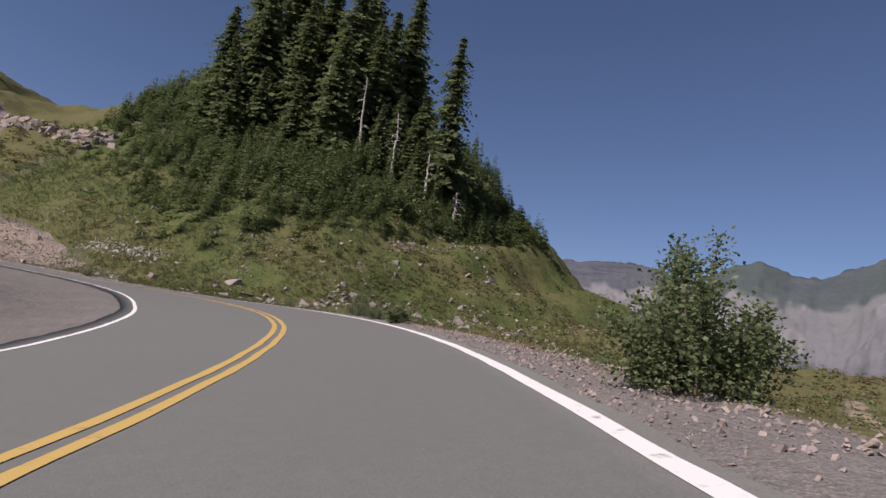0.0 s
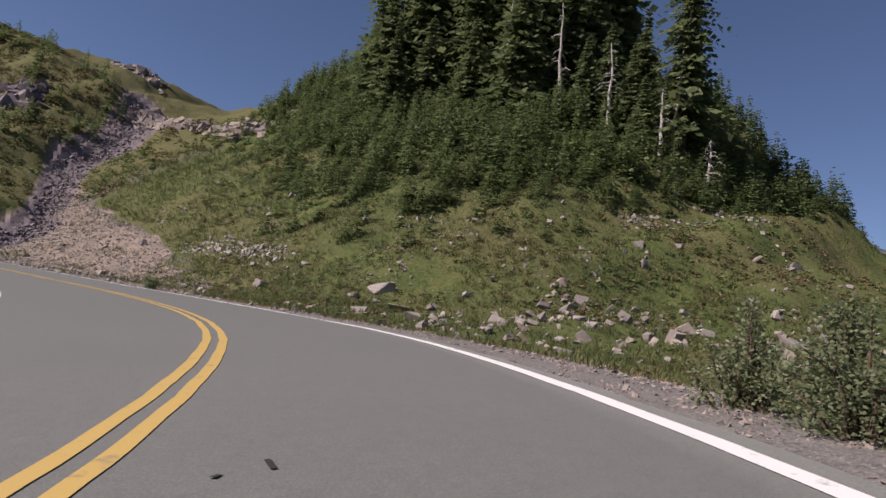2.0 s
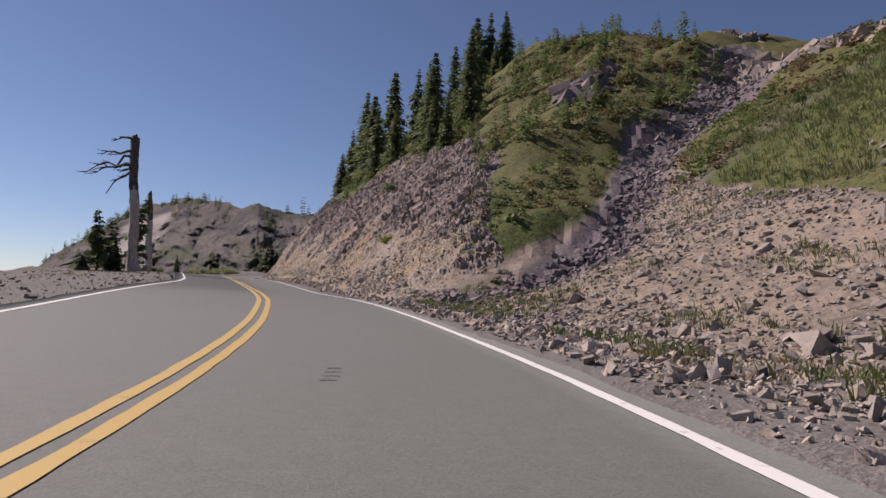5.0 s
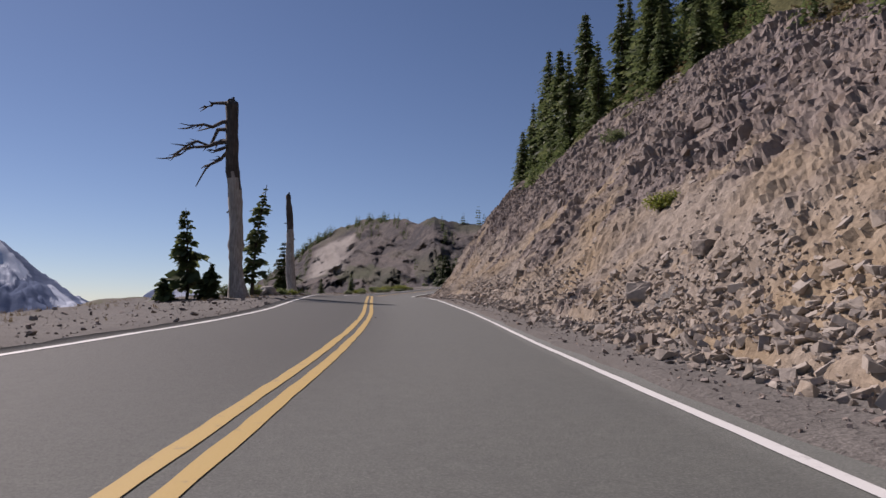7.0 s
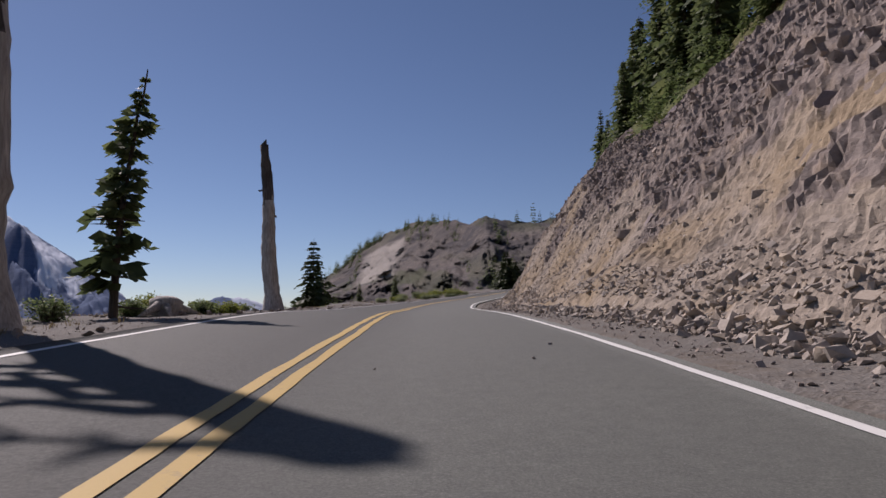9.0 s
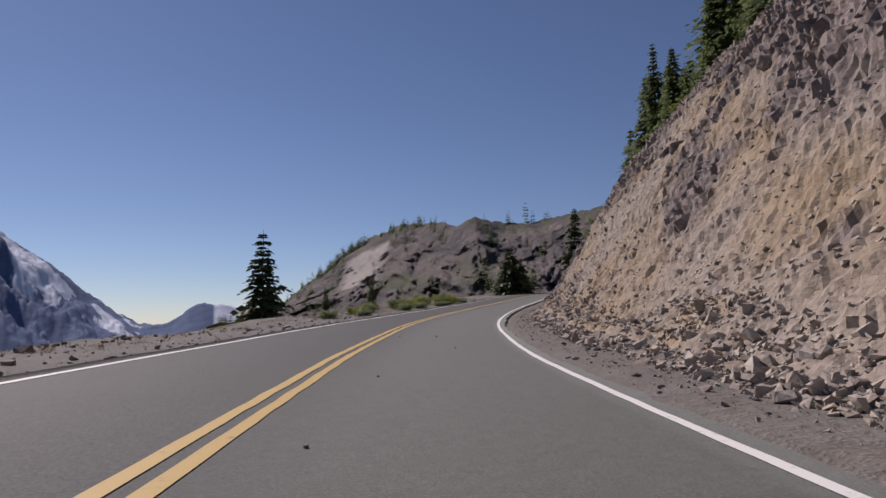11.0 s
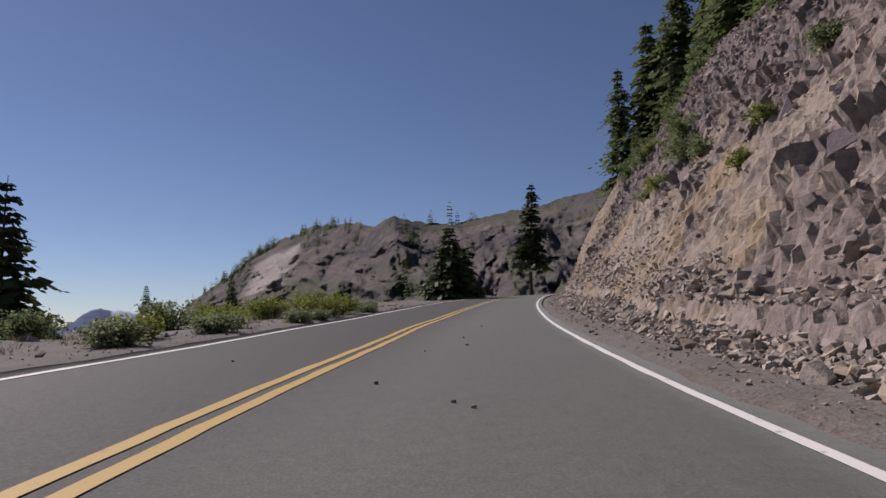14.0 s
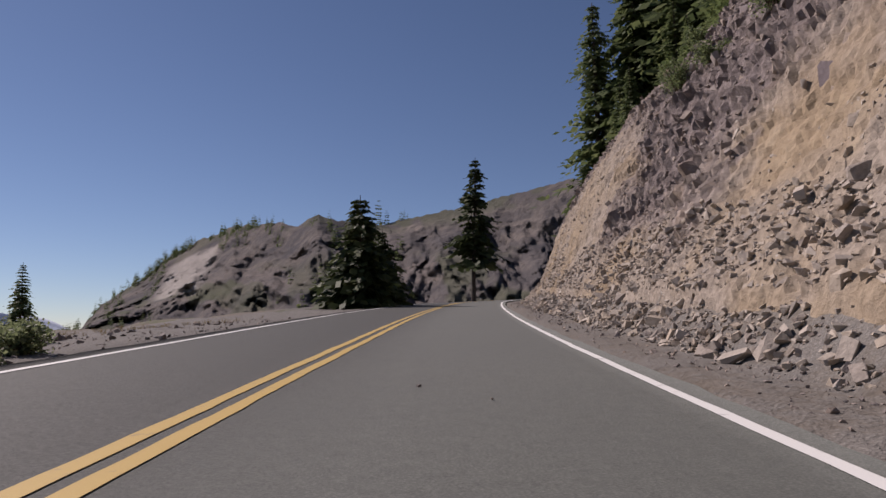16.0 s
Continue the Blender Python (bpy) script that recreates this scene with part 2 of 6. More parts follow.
def land(x, y):
    """Height of the ground, with the station and offset."""
    shape = np.shape(x)
    x, y = np.ravel(np.asarray(x, float)), np.ravel(np.asarray(y, float))
    s, d, j = nearest(x, y)
    s2, d2, j2 = nearest(x, y, True)
    right = d > 0
    ease = smooth(9, 24, np.abs(d)) * (np.sign(d) == np.sign(d2))
    zr = LINE[j, 2] * (1 - ease) + EASY[j2, 2] * ease
    level = smooth(14, 50, -d) * ~right                    # inside the bend the slope falls as one
    zr = zr * (1 - level) + 2.5 * level
    h = np.where(right, table(s, np.abs(d), RIGHT, OUT), table(s, np.abs(d), LEFT, OUT_LEFT))
    h2 = np.where(right, table(s2, np.abs(d2), RIGHT, OUT), table(s2, np.abs(d2), LEFT, OUT_LEFT))
    h = h * (1 - ease) + h2 * ease
    h = h + bank(s) * d * (1 - np.where(right, smooth(2.6, 6.0, d), smooth(6, 12, -d)))
    s, d = s * (1 - ease) + s2 * ease, d * (1 - ease) + d2 * ease
    far = np.hypot(x - 60, y - 70)
    a = np.abs(d)
    off = np.where(right, d - 3.2, a - 5.4)
    rough = smooth(0.0, 6.0, off)
    cut = right * smooth(71, 76, s) * (0.4 + 0.6 * smooth(80, 90, s)) * smooth(3.6, 5.0, d) * (1 - smooth(16, 26, d))
    h = h + rough * (0.10 + 0.010 * np.minimum(a, 60)) * fbm(x * 0.22, y * 0.22, 0, 4, 1)
    h = h + rough * smooth(10, 40, a) * 2.0 * fbm(x * 0.03, y * 0.03, 0, 3, 9)
    h = h + cut * (0.45 * fbm(x * 0.35, y * 0.35, h * 0.3, 3, 21))
    h = h - 0.8 * gully(s, d) * right
    h = h + smooth(0.2, 1.5, off) * 0.03 * fbm(x * 1.7, y * 1.7, 0, 2, 51)
    under = np.where(right, 1 - smooth(0.12, 0.5, d - lane(s, 1)), 1 - smooth(-1.0, -0.2, off))
    h = h - 0.12 * under
    # far from the road the land falls to the valley floor
    w = smooth(260, 900, far)
    z = (zr + h) * (1 - w) - 90.0 * w
    return z.reshape(shape), s.reshape(shape), d.reshape(shape)

# ---- materials ----
class Nodes:
    """Short hand for a material's node tree."""

    def __init__(self, name):
        self.m = bpy.data.materials.new(name)
        self.m.use_nodes = True
        self.n, self.l = self.m.node_tree.nodes, self.m.node_tree.links
        self.bsdf = self.n["Principled BSDF"]
        self.out = self.n["Material Output"]
        self.co = self.n.new("ShaderNodeNewGeometry").outputs["Position"]

    def own(self):
        self.co = self.n.new("ShaderNodeTexCoord").outputs["Object"]
        return self

    def link(self, a, b):
        self.l.new(a, b)

    def noise(self, scale, detail=4.0, rough=0.55, stretch=None):
        t = self.n.new("ShaderNodeTexNoise")
        t.inputs["Scale"].default_value, t.inputs["Detail"].default_value, t.inputs["Roughness"].default_value = scale, detail, rough
        co = self.co
        if stretch:
            mp = self.n.new("ShaderNodeMapping")
            mp.inputs["Scale"].default_value = stretch
            self.link(co, mp.inputs["Vector"])
            co = mp.outputs["Vector"]
        self.link(co, t.inputs["Vector"])
        return t.outputs["Fac"]

    def cells(self, scale, feature="F1", what="Distance"):
        t = self.n.new("ShaderNodeTexVoronoi")
        t.feature = feature
        t.inputs["Scale"].default_value = scale
        self.link(self.co, t.inputs["Vector"])
        return t.outputs[what]

    def attr(self, name):
        t = self.n.new("ShaderNodeAttribute")
        t.attribute_name = name
        return t.outputs["Fac"]

    def ramp(self, fac, *stops):
        r = self.n.new("ShaderNodeValToRGB")
        e = r.color_ramp.elements
        while len(e) < len(stops):
            e.new(0.5)
        for k, (at, col) in enumerate(stops):
            e[k].position = at
            e[k].color = (*col, 1) if not isinstance(col, (int, float)) else (col, col, col, 1)
        self.link(fac, r.inputs["Fac"])
        return r.outputs["Color"]

    def mix(self, fac, a, b, kind="MIX"):
        r = self.n.new("ShaderNodeMix")
        r.data_type, r.blend_type = "RGBA", kind
        for sock, v in ((r.inputs[0], fac), (r.inputs[6], a), (r.inputs[7], b)):
            if isinstance(v, (int, float)):
                sock.default_value = v
            elif isinstance(v, tuple):
                sock.default_value = (*v, 1)
            else:
                self.link(v, sock)
        return r.outputs[2]

    def math(self, op, a, b=0.0):
        r = self.n.new("ShaderNodeMath")
        r.operation = op
        r.use_clamp = op in ("MULTIPLY_ADD",)
        for sock, v in ((r.inputs[0], a), (r.inputs[1], b)):
            if isinstance(v, (int, float)):
                sock.default_value = v
            else:
                self.link(v, sock)
        return r.outputs[0]

    def bump(self, height, strength=0.5, depth=0.02, under=None):
        r = self.n.new("ShaderNodeBump")
        r.inputs["Strength"].default_value, r.inputs["Distance"].default_value = strength, depth
        self.link(height, r.inputs["Height"])
        if under is not None:
            self.link(under, r.inputs["Normal"])
        return r.outputs["Normal"]

    def done(self, color, rough=0.9, normal=None, spec=0.25, metal=0.0):
        b = self.bsdf
        if isinstance(color, tuple):
            b.inputs["Base Color"].default_value = (*color, 1)
        else:
            self.link(color, b.inputs["Base Color"])
        if isinstance(rough, (int, float)):
            b.inputs["Roughness"].default_value = rough
        else:
            self.link(rough, b.inputs["Roughness"])
        b.inputs["Specular IOR Level"].default_value, b.inputs["Metallic"].default_value = spec, metal
        if normal is not None:
            self.link(normal, b.inputs["Normal"])
        return self.m


def asphalt_material():
    k = Nodes("asphalt")
    fine, mid, wide = k.noise(75, 4, 0.8), k.noise(9, 4), k.noise(0.35, 3)
    c = k.ramp(fine, (0.30, (0.050, 0.051, 0.046)), (0.5, (0.122, 0.124, 0.110)), (0.72, (0.27, 0.265, 0.235)))
    c = k.mix(0.35, c, k.ramp(mid, (0.3, (0.095, 0.096, 0.086)), (0.7, (0.155, 0.156, 0.138))))
    c = k.mix(k.ramp(wide, (0.35, 0.0), (0.7, 0.25)), c, (0.10, 0.102, 0.096))
    tone = k.attr("tone")
    c = k.mix(1.0, c, (0.865, 0.885, 0.885), "MULTIPLY")
    old = k.mix(1.0, k.mix(k.ramp(k.noise(38, 3, 0.75), (0.42, 0.0), (0.62, 0.55)), c, (0.26, 0.255, 0.235)), (0.37, 0.365, 0.36), "MULTIPLY")                 # older, rougher lane
    paler = k.mix(0.22, c, (0.215, 0.218, 0.20))                        # paler tone over the early stretch
    c = k.mix(k.ramp(tone, (0.0, 0.0), (0.5, 1.0)), old, k.mix(k.ramp(tone, (0.5, 0.0), (1.0, 1.0)), c, paler))
    n = k.bump(fine, 0.6, 0.008)
    return k.done(c, 0.82, n, 0.35)


def paint_material(name, col, worn):
    k = Nodes(name)
    fine, mid = k.noise(120, 3, 0.7), k.noise(7, 5, 0.65)
    c = k.mix(k.ramp(fine, (0.3, 0.0), (0.75, 0.22)), col, tuple(v * 0.55 for v in col))
    c = k.mix(k.ramp(mid, (0.60, 0.0), (0.72, worn)), c, (0.13, 0.125, 0.12))
    return k.done(c, 0.7, k.bump(fine, 0.3, 0.004), 0.3)


def ground_material():
    k = Nodes("mountain_ground")
    wide, mid, fine, grit = k.noise(0.12, 4), k.noise(0.9, 5, 0.6), k.noise(7, 5, 0.65), k.noise(45, 3, 0.7)
    green, rock, tan, gravel = k.attr("green"), k.attr("rock"), k.attr("tan"), k.attr("gravel")
    heather, dark = k.attr("heath"), k.attr("dark")
    turf = k.ramp(mid, (0.3, (0.024, 0.045, 0.011)), (0.5, (0.054, 0.082, 0.021)), (0.68, (0.110, 0.108, 0.038)))
    heath = k.ramp(fine, (0.3, (0.085, 0.066, 0.034)), (0.7, (0.17, 0.135, 0.065)))
    turf = k.mix(k.ramp(k.math("ADD", wide, k.math("MULTIPLY", heather, 0.42)), (0.43, 0.0), (0.62, 0.8)), turf, heath)
    turf = k.mix(0.5, turf, k.ramp(fine, (0.35, (0.020, 0.03, 0.009)), (0.65, (0.14, 0.15, 0.055))))
    stone = k.ramp(mid, (0.3, (0.15, 0.12, 0.102)), (0.5, (0.235, 0.19, 0.155)), (0.7, (0.32, 0.265, 0.215)))
    stone = k.mix(0.45, stone, k.ramp(fine, (0.3, (0.10, 0.08, 0.072)), (0.7, (0.33, 0.275, 0.22))))
    ochre = k.ramp(mid, (0.3, (0.17, 0.132, 0.098)), (0.55, (0.265, 0.208, 0.148)), (0.75, (0.33, 0.27, 0.20)))
    ochre = k.mix(0.35, ochre, k.ramp(fine, (0.3, (0.13, 0.10, 0.072)), (0.7, (0.36, 0.285, 0.20))))
    pebble = k.cells(22)
    gr = k.ramp(grit, (0.3, (0.080, 0.075, 0.068)), (0.55, (0.175, 0.163, 0.148)), (0.75, (0.33, 0.305, 0.28)))
    gr = k.mix(0.3, gr, k.ramp(mid, (0.3, (0.085, 0.077, 0.070)), (0.7, (0.18, 0.163, 0.148))))
    soil = k.ramp(fine, (0.3, (0.11, 0.092, 0.075)), (0.7, (0.205, 0.175, 0.142)))
    edge = k.math("ADD", k.math("MULTIPLY", fine, 0.5), k.math("MULTIPLY", mid, 0.5))
    def cover(a):
        return k.ramp(k.math("ADD", a, k.math("SUBTRACT", edge, 0.5)), (0.40, 0.0), (0.60, 1.0))
    c = k.mix(cover(gravel), soil, gr)
    stone = k.mix(k.ramp(wide, (0.4, 0.0), (0.65, 0.35)), stone, (0.175, 0.14, 0.13))
    stone = k.mix(cover(dark), stone, k.ramp(fine, (0.3, (0.07, 0.06, 0.065)), (0.7, (0.20, 0.17, 0.175))))
    c = k.mix(cover(rock), c, stone)
    c = k.mix(cover(tan), c, ochre)
    c = k.mix(cover(green), c, turf)
    n = k.bump(mid, 0.5, 0.25)
    n = k.bump(fine, 0.6, 0.07, n)
    n = k.bump(k.math("ADD", grit, k.math("MULTIPLY", pebble, 0.6)), 0.6, 0.015, n)
    return k.done(c, 0.95, n, 0.15)


def face_material():
    k = Nodes("cut_rock_face")
    wide, mid, fine, grit = k.noise(0.25, 4), k.noise(1.3, 5, 0.6), k.noise(8, 5, 0.65), k.noise(40, 3, 0.7)
    hard, tint, bed = k.attr("hard"), k.attr("tint"), k.attr("bed")
    stone = k.ramp(tint, (0.2, (0.105, 0.086, 0.080)), (0.45, (0.195, 0.161, 0.146)), (0.6, (0.27, 0.226, 0.198)), (0.8, (0.19, 0.146, 0.125)))
    stone = k.mix(0.4, stone, k.ramp(fine, (0.3, (0.10, 0.083, 0.076)), (0.7, (0.36, 0.305, 0.262))))
    stone = k.mix(k.ramp(mid, (0.52, 0.0), (0.66, 0.35)), stone, (0.30, 0.22, 0.145))
    soil = k.ramp(mid, (0.3, (0.20, 0.150, 0.100)), (0.5, (0.285, 0.215, 0.140)), (0.72, (0.345, 0.275, 0.19)))
    soil = k.mix(0.4, soil, k.ramp(fine, (0.3, (0.15, 0.113, 0.08)), (0.7, (0.38, 0.30, 0.20))))
    soil = k.mix(k.ramp(wide, (0.38, 0.0), (0.56, 0.8)), soil, k.ramp(fine, (0.3, (0.17, 0.145, 0.122)), (0.7, (0.36, 0.31, 0.265))))
    edge = k.math("ADD", k.math("MULTIPLY", fine, 0.5), k.math("MULTIPLY", mid, 0.5))
    c = k.mix(k.ramp(k.math("ADD", hard, k.math("SUBTRACT", edge, 0.5)), (0.35, 0.0), (0.65, 1.0)), soil, stone)
    c = k.mix(k.math("MULTIPLY", bed, 0.6), c, k.ramp(fine, (0.3, (0.07, 0.058, 0.06)), (0.7, (0.20, 0.165, 0.165))))
    n = k.bump(mid, 0.5, 0.15)
    n = k.bump(fine, 0.7, 0.06, n)
    n = k.bump(grit, 0.6, 0.015, n)
    return k.done(c, 0.93, n, 0.15)


def rock_material(name, dark, light, warm):
    k = Nodes(name)
    r = k.n.new("ShaderNodeNewGeometry").outputs["Random Per Island"]
    mid, fine = k.noise(2.2, 5, 0.6), k.noise(18, 4, 0.65)
    c = k.ramp(r, (0.0, dark), (0.45, light), (0.75, warm), (1.0, tuple(0.5 * (a + b) for a, b in zip(dark, warm))))
    c = k.mix(k.ramp(mid, (0.35, 0.0), (0.7, 0.45)), c, tuple(v * 0.55 for v in dark))
    c = k.mix(k.ramp(fine, (0.35, 0.0), (0.75, 0.4)), c, tuple(min(1, v * 1.3) for v in light))
    return k.done(c, 0.9, k.bump(fine, 0.5, 0.03, k.bump(mid, 0.4, 0.1)), 0.2)


def leaf_material(name, dark, mid, light, gloss=0.3, through=0.25):
    k = Nodes(name)
    r = k.n.new("ShaderNodeNewGeometry").outputs["Random Per Island"]
    o = k.n.new("ShaderNodeObjectInfo").outputs["Random"]
    big = k.noise(0.5, 3)
    c = k.ramp(r, (0.0, dark), (0.5, mid), (1.0, light))
    c = k.mix(k.ramp(big, (0.35, 0.0), (0.7, 0.5)), c, dark)
    c = k.mix(k.math("MULTIPLY", o, 0.3), c, mid)
    m = k.done(c, 0.6, None, gloss)
    t = k.n.new("ShaderNodeBsdfTranslucent")
    k.link(c, t.inputs["Color"])
    mx = k.n.new("ShaderNodeMixShader")
    mx.inputs[0].default_value = through
    k.link(k.bsdf.outputs[0], mx.inputs[1])
    k.link(t.outputs[0], mx.inputs[2])
    k.link(mx.outputs[0], k.out.inputs["Surface"])
    return m


def bark_material(name, dark, light):
    k = Nodes(name).own()
    a, b = k.noise(6, 5, 0.65, (3, 3, 0.35)), k.noise(1.2, 3)
    c = k.ramp(a, (0.3, dark), (0.7, light))
    c = k.mix(k.ramp(b, (0.4, 0.0), (0.65, 0.5)), c, dark)
    return k.done(c, 0.9, k.bump(a, 0.8, 0.04), 0.2)


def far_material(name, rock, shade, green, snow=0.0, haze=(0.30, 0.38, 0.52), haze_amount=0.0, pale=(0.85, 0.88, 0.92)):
    k = Nodes(name)
    a, b, c3 = k.noise(0.02, 6, 0.62), k.noise(0.006, 4), k.noise(0.012, 6, 0.6, (1, 1, 0.25))
    c = k.ramp(a, (0.40, shade), (0.56, rock))
    c = k.mix(k.ramp(c3, (0.4, 0.0), (0.6, 0.5)), c, shade)
    crag, strata = k.noise(0.07, 8, 0.72), k.noise(0.03, 6, 0.65, (0.35, 0.35, 3.0))
    c = k.mix(k.ramp(crag, (0.44, 0.0), (0.60, 0.42)), c, tuple(v * 0.65 for v in shade))
    c = k.mix(k.ramp(strata, (0.48, 0.0), (0.56, 0.6)), c, tuple(min(1, v * 1.2) for v in rock))
    grit = k.noise(0.3, 6, 0.7)
    c = k.mix(k.ramp(grit, (0.42, 0.0), (0.6, 0.5)), c, tuple(v * 0.7 for v in shade))
    g = k.math("MULTIPLY", k.attr("green"), k.ramp(b, (0.35, 0.3), (0.6, 1.0)))
    c = k.mix(g, c, green)
    c = k.mix(k.attr("snow"), c, k.mix(k.ramp(a, (0.35, 0.0), (0.65, 0.35)), pale, tuple(v * 0.6 for v in pale)))
    # aerial haze is painted in: the surface colour is mixed evenly towards it
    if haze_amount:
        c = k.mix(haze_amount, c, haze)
    return k.done(c, 1.0, k.bump(crag, 0.7, 4.0, k.bump(a, 0.7, 8.0)), 0.05)


ASPHALT = asphalt_material()
WHITE_PAINT = paint_material("white_road_paint", (0.68, 0.67, 0.64), 0.7)
YELLOW_PAINT = paint_material("yellow_road_paint", (0.46, 0.315, 0.095), 0.6)
GROUND = ground_material()
FACE = face_material()
ROCK_GREY = rock_material("grey_andesite", (0.12, 0.10, 0.094), (0.29, 0.25, 0.225), (0.32, 0.255, 0.205))
ROCK_TAN = rock_material("tan_broken_rock", (0.19, 0.158, 0.135), (0.40, 0.348, 0.298), (0.38, 0.305, 0.225))
ROCK_SOIL = rock_material("soil_stained_rock", (0.235, 0.200, 0.172), (0.385, 0.338, 0.29), (0.37, 0.305, 0.235))
ROCK_PALE = rock_material("pale_boulder_rock", (0.15, 0.128, 0.115), (0.30, 0.265, 0.235), (0.30, 0.245, 0.20))
ROCK_DARK = rock_material("dark_purple_rock", (0.07, 0.058, 0.065), (0.19, 0.16, 0.17), (0.24, 0.20, 0.19))
ROCK_WHITE = rock_material("whitish_broken_rock", (0.24, 0.22, 0.20), (0.47, 0.44, 0.40), (0.42, 0.36, 0.30))
FIR = leaf_material("fir_needles", (0.054, 0.076, 0.034), (0.110, 0.142, 0.058), (0.185, 0.210, 0.090), 0.15, 0.42)
# darker copy of the fir needles, with backlit shade put into the colour
FIR_SHADED = leaf_material("shaded_fir_needles", (0.028, 0.040, 0.018), (0.056, 0.074, 0.030), (0.098, 0.115, 0.046), 0.12, 0.24)
FIR_YOUNG = leaf_material("young_fir_needles", (0.060, 0.088, 0.034), (0.120, 0.160, 0.060), (0.20, 0.235, 0.090), 0.3, 0.45)
LEAF = leaf_material("alder_leaves", (0.070, 0.100, 0.038), (0.145, 0.185, 0.075), (0.24, 0.275, 0.135), 0.45, 0.55)
LEAF_PALE = leaf_material("willow_leaves", (0.10, 0.125, 0.060), (0.20, 0.235, 0.115), (0.31, 0.34, 0.19), 0.4, 0.5)
LEAF_YELLOW = leaf_material("sunlit_willow_leaves", (0.09, 0.11, 0.02), (0.20, 0.24, 0.045), (0.33, 0.35, 0.07), 0.4, 0.5)
GRASS = leaf_material("meadow_grass", (0.055, 0.078, 0.021), (0.108, 0.132, 0.042), (0.20, 0.185, 0.082), 0.3, 0.35)
GRASS_DRY = leaf_material("dry_grass", (0.12, 0.08, 0.04), (0.22, 0.165, 0.08), (0.32, 0.26, 0.13), 0.3, 0.3)
BARK = bark_material("fir_bark", (0.035, 0.028, 0.024), (0.12, 0.10, 0.085))
BARK_BROWN = bark_material("shrub_bark", (0.05, 0.035, 0.025), (0.14, 0.10, 0.07))
SNAG_WOOD = bark_material("weathered_dead_wood", (0.22, 0.20, 0.185), (0.58, 0.54, 0.50))
SNAG_DARK = bark_material("dark_dead_bark", (0.045, 0.038, 0.035), (0.15, 0.13, 0.12))

# ---- ground: one sheet to the horizon ----
gx = np.concatenate([np.arange(-30, 40, 1.0), np.arange(40, 101, 0.36), np.arange(101, 140, 1.0)])
gy = np.concatenate([np.arange(-45, -28, 1.0), np.arange(-28, 10, 0.6), np.arange(10, 192, 0.45), np.arange(192, 240, 1.0)])


def beyond(v, lo, hi):
    a, st, up, down = v[-1], 1.2, [], []
    while a < hi:
        a, st = a + st, st * 1.22
        up.append(a)
    a, st = v[0], 1.2
    while a > lo:
        a, st = a - st, st * 1.22
        down.append(a)
    return np.concatenate([down[::-1], v, up])


gx, gy = beyond(gx, -3600, 3600), beyond(gy, -3600, 3600)
GX, GY = np.meshgrid(gx, gy)
GZ, GS, GD = land(GX, GY)
nx, ny = len(gx), len(gy)

right = GD > 0
lumps = fbm(GX * 0.10, GY * 0.10, 0, 4, 71)
small = fbm(GX * 0.45, GY * 0.45, 0, 3, 75)
hill = right * (1 - smooth(69, 74, GS))
cutm = right * smooth(70.5, 76, GS)
TOE = ([40, 52, 60, 66, 72, 75, 78, 81, 86, 93, 100, 112, 122, 132, 145, 153, 160, 176, 193, 210], [4.6, 4.6, 4.6, 5, 7, 6.5, 7.5, 9.2, 12, 14.3, 15.3, 16, 13.5, 11, 12.5, 13, 11, 9.6, 10.3, 10])
toe = np.interp(GS, *TOE)
# the slope left of the stream bed is bare below and overgrown above
gul = gully(GS, GD) * right
green = np.where(right, hill * smooth(1.1, 2.2, GD - lane(GS, 1) + 0.5 * small - 1.0 * smooth(46, 54, GS)) + cutm * smooth(-1.5, 1.5, GD - toe - 1.5 * lumps), 0.35 * smooth(9, 14, -GD + 2 * lumps) + 0.25 * small * smooth(6, 9, -GD))
low_side = np.interp(GD, [4, 5, 9, 11, 13.5, 16.5], [50.5, 52.5, 57.5, 62, 67.5, 75.5])
fan = smooth(-0.8, 0.8, GS - low_side + 1.5 * small) * (1 - smooth(-0.6, 0.8, GS - stream(GD))) * smooth(3.4, 4.4, GD) * (1 - smooth(14.5, 16.5, GD)) * right
stony = right * smooth(0.35, 0.8, small + 0.25 * lumps) * smooth(4, 7, GD) * (1 - smooth(20, 30, GD)) * hill
track = right * np.exp(-(((GX - 20.5) * 0.55 + (GY + 9.0) * 0.83 + 0.5 * small) / 0.55) ** 2) * smooth(15, 18, GX) * (1 - smooth(36, 44, GX)) * (GD > 7)
green = np.clip(green - 1.2 * gul - 1.3 * track - 1.1 * fan - 0.25 * stony * (GS < 54), 0, 1)
ochre_up = np.interp(GS, [69, 79, 89, 106, 117, 127, 140, 165, 180, 195, 211], [5.6, 5.8, 6.5, 9.5, 8.5, 5.6, 5.0, 5.0, 5.6, 6.4, 6.0])
tan = np.clip(cutm * smooth(0.30, -0.30, (GD - ochre_up) * 0.14 + lumps * 0.55 + small * 0.2) * smooth(4.2, 5.5, GD) + 0.45 * fan + track, 0, 1)
heath = np.clip(0.8 * right * (1 - smooth(28, 38, GS)) * smooth(6, 12, GD) + right * smooth(72, 80, GS) * smooth(9, 16, GD) * (1 - smooth(112, 125, GS)), 0, 1)
dark = np.clip(1.2 * gul + 0.9 * cutm * smooth(0.15, 0.6, lumps) * smooth(9, 11, GD), 0, 1)
rock = np.clip(cutm * smooth(4.0, 5.5, GD) + gul + 0.4 * stony + 0.5 * fan, 0, 1)
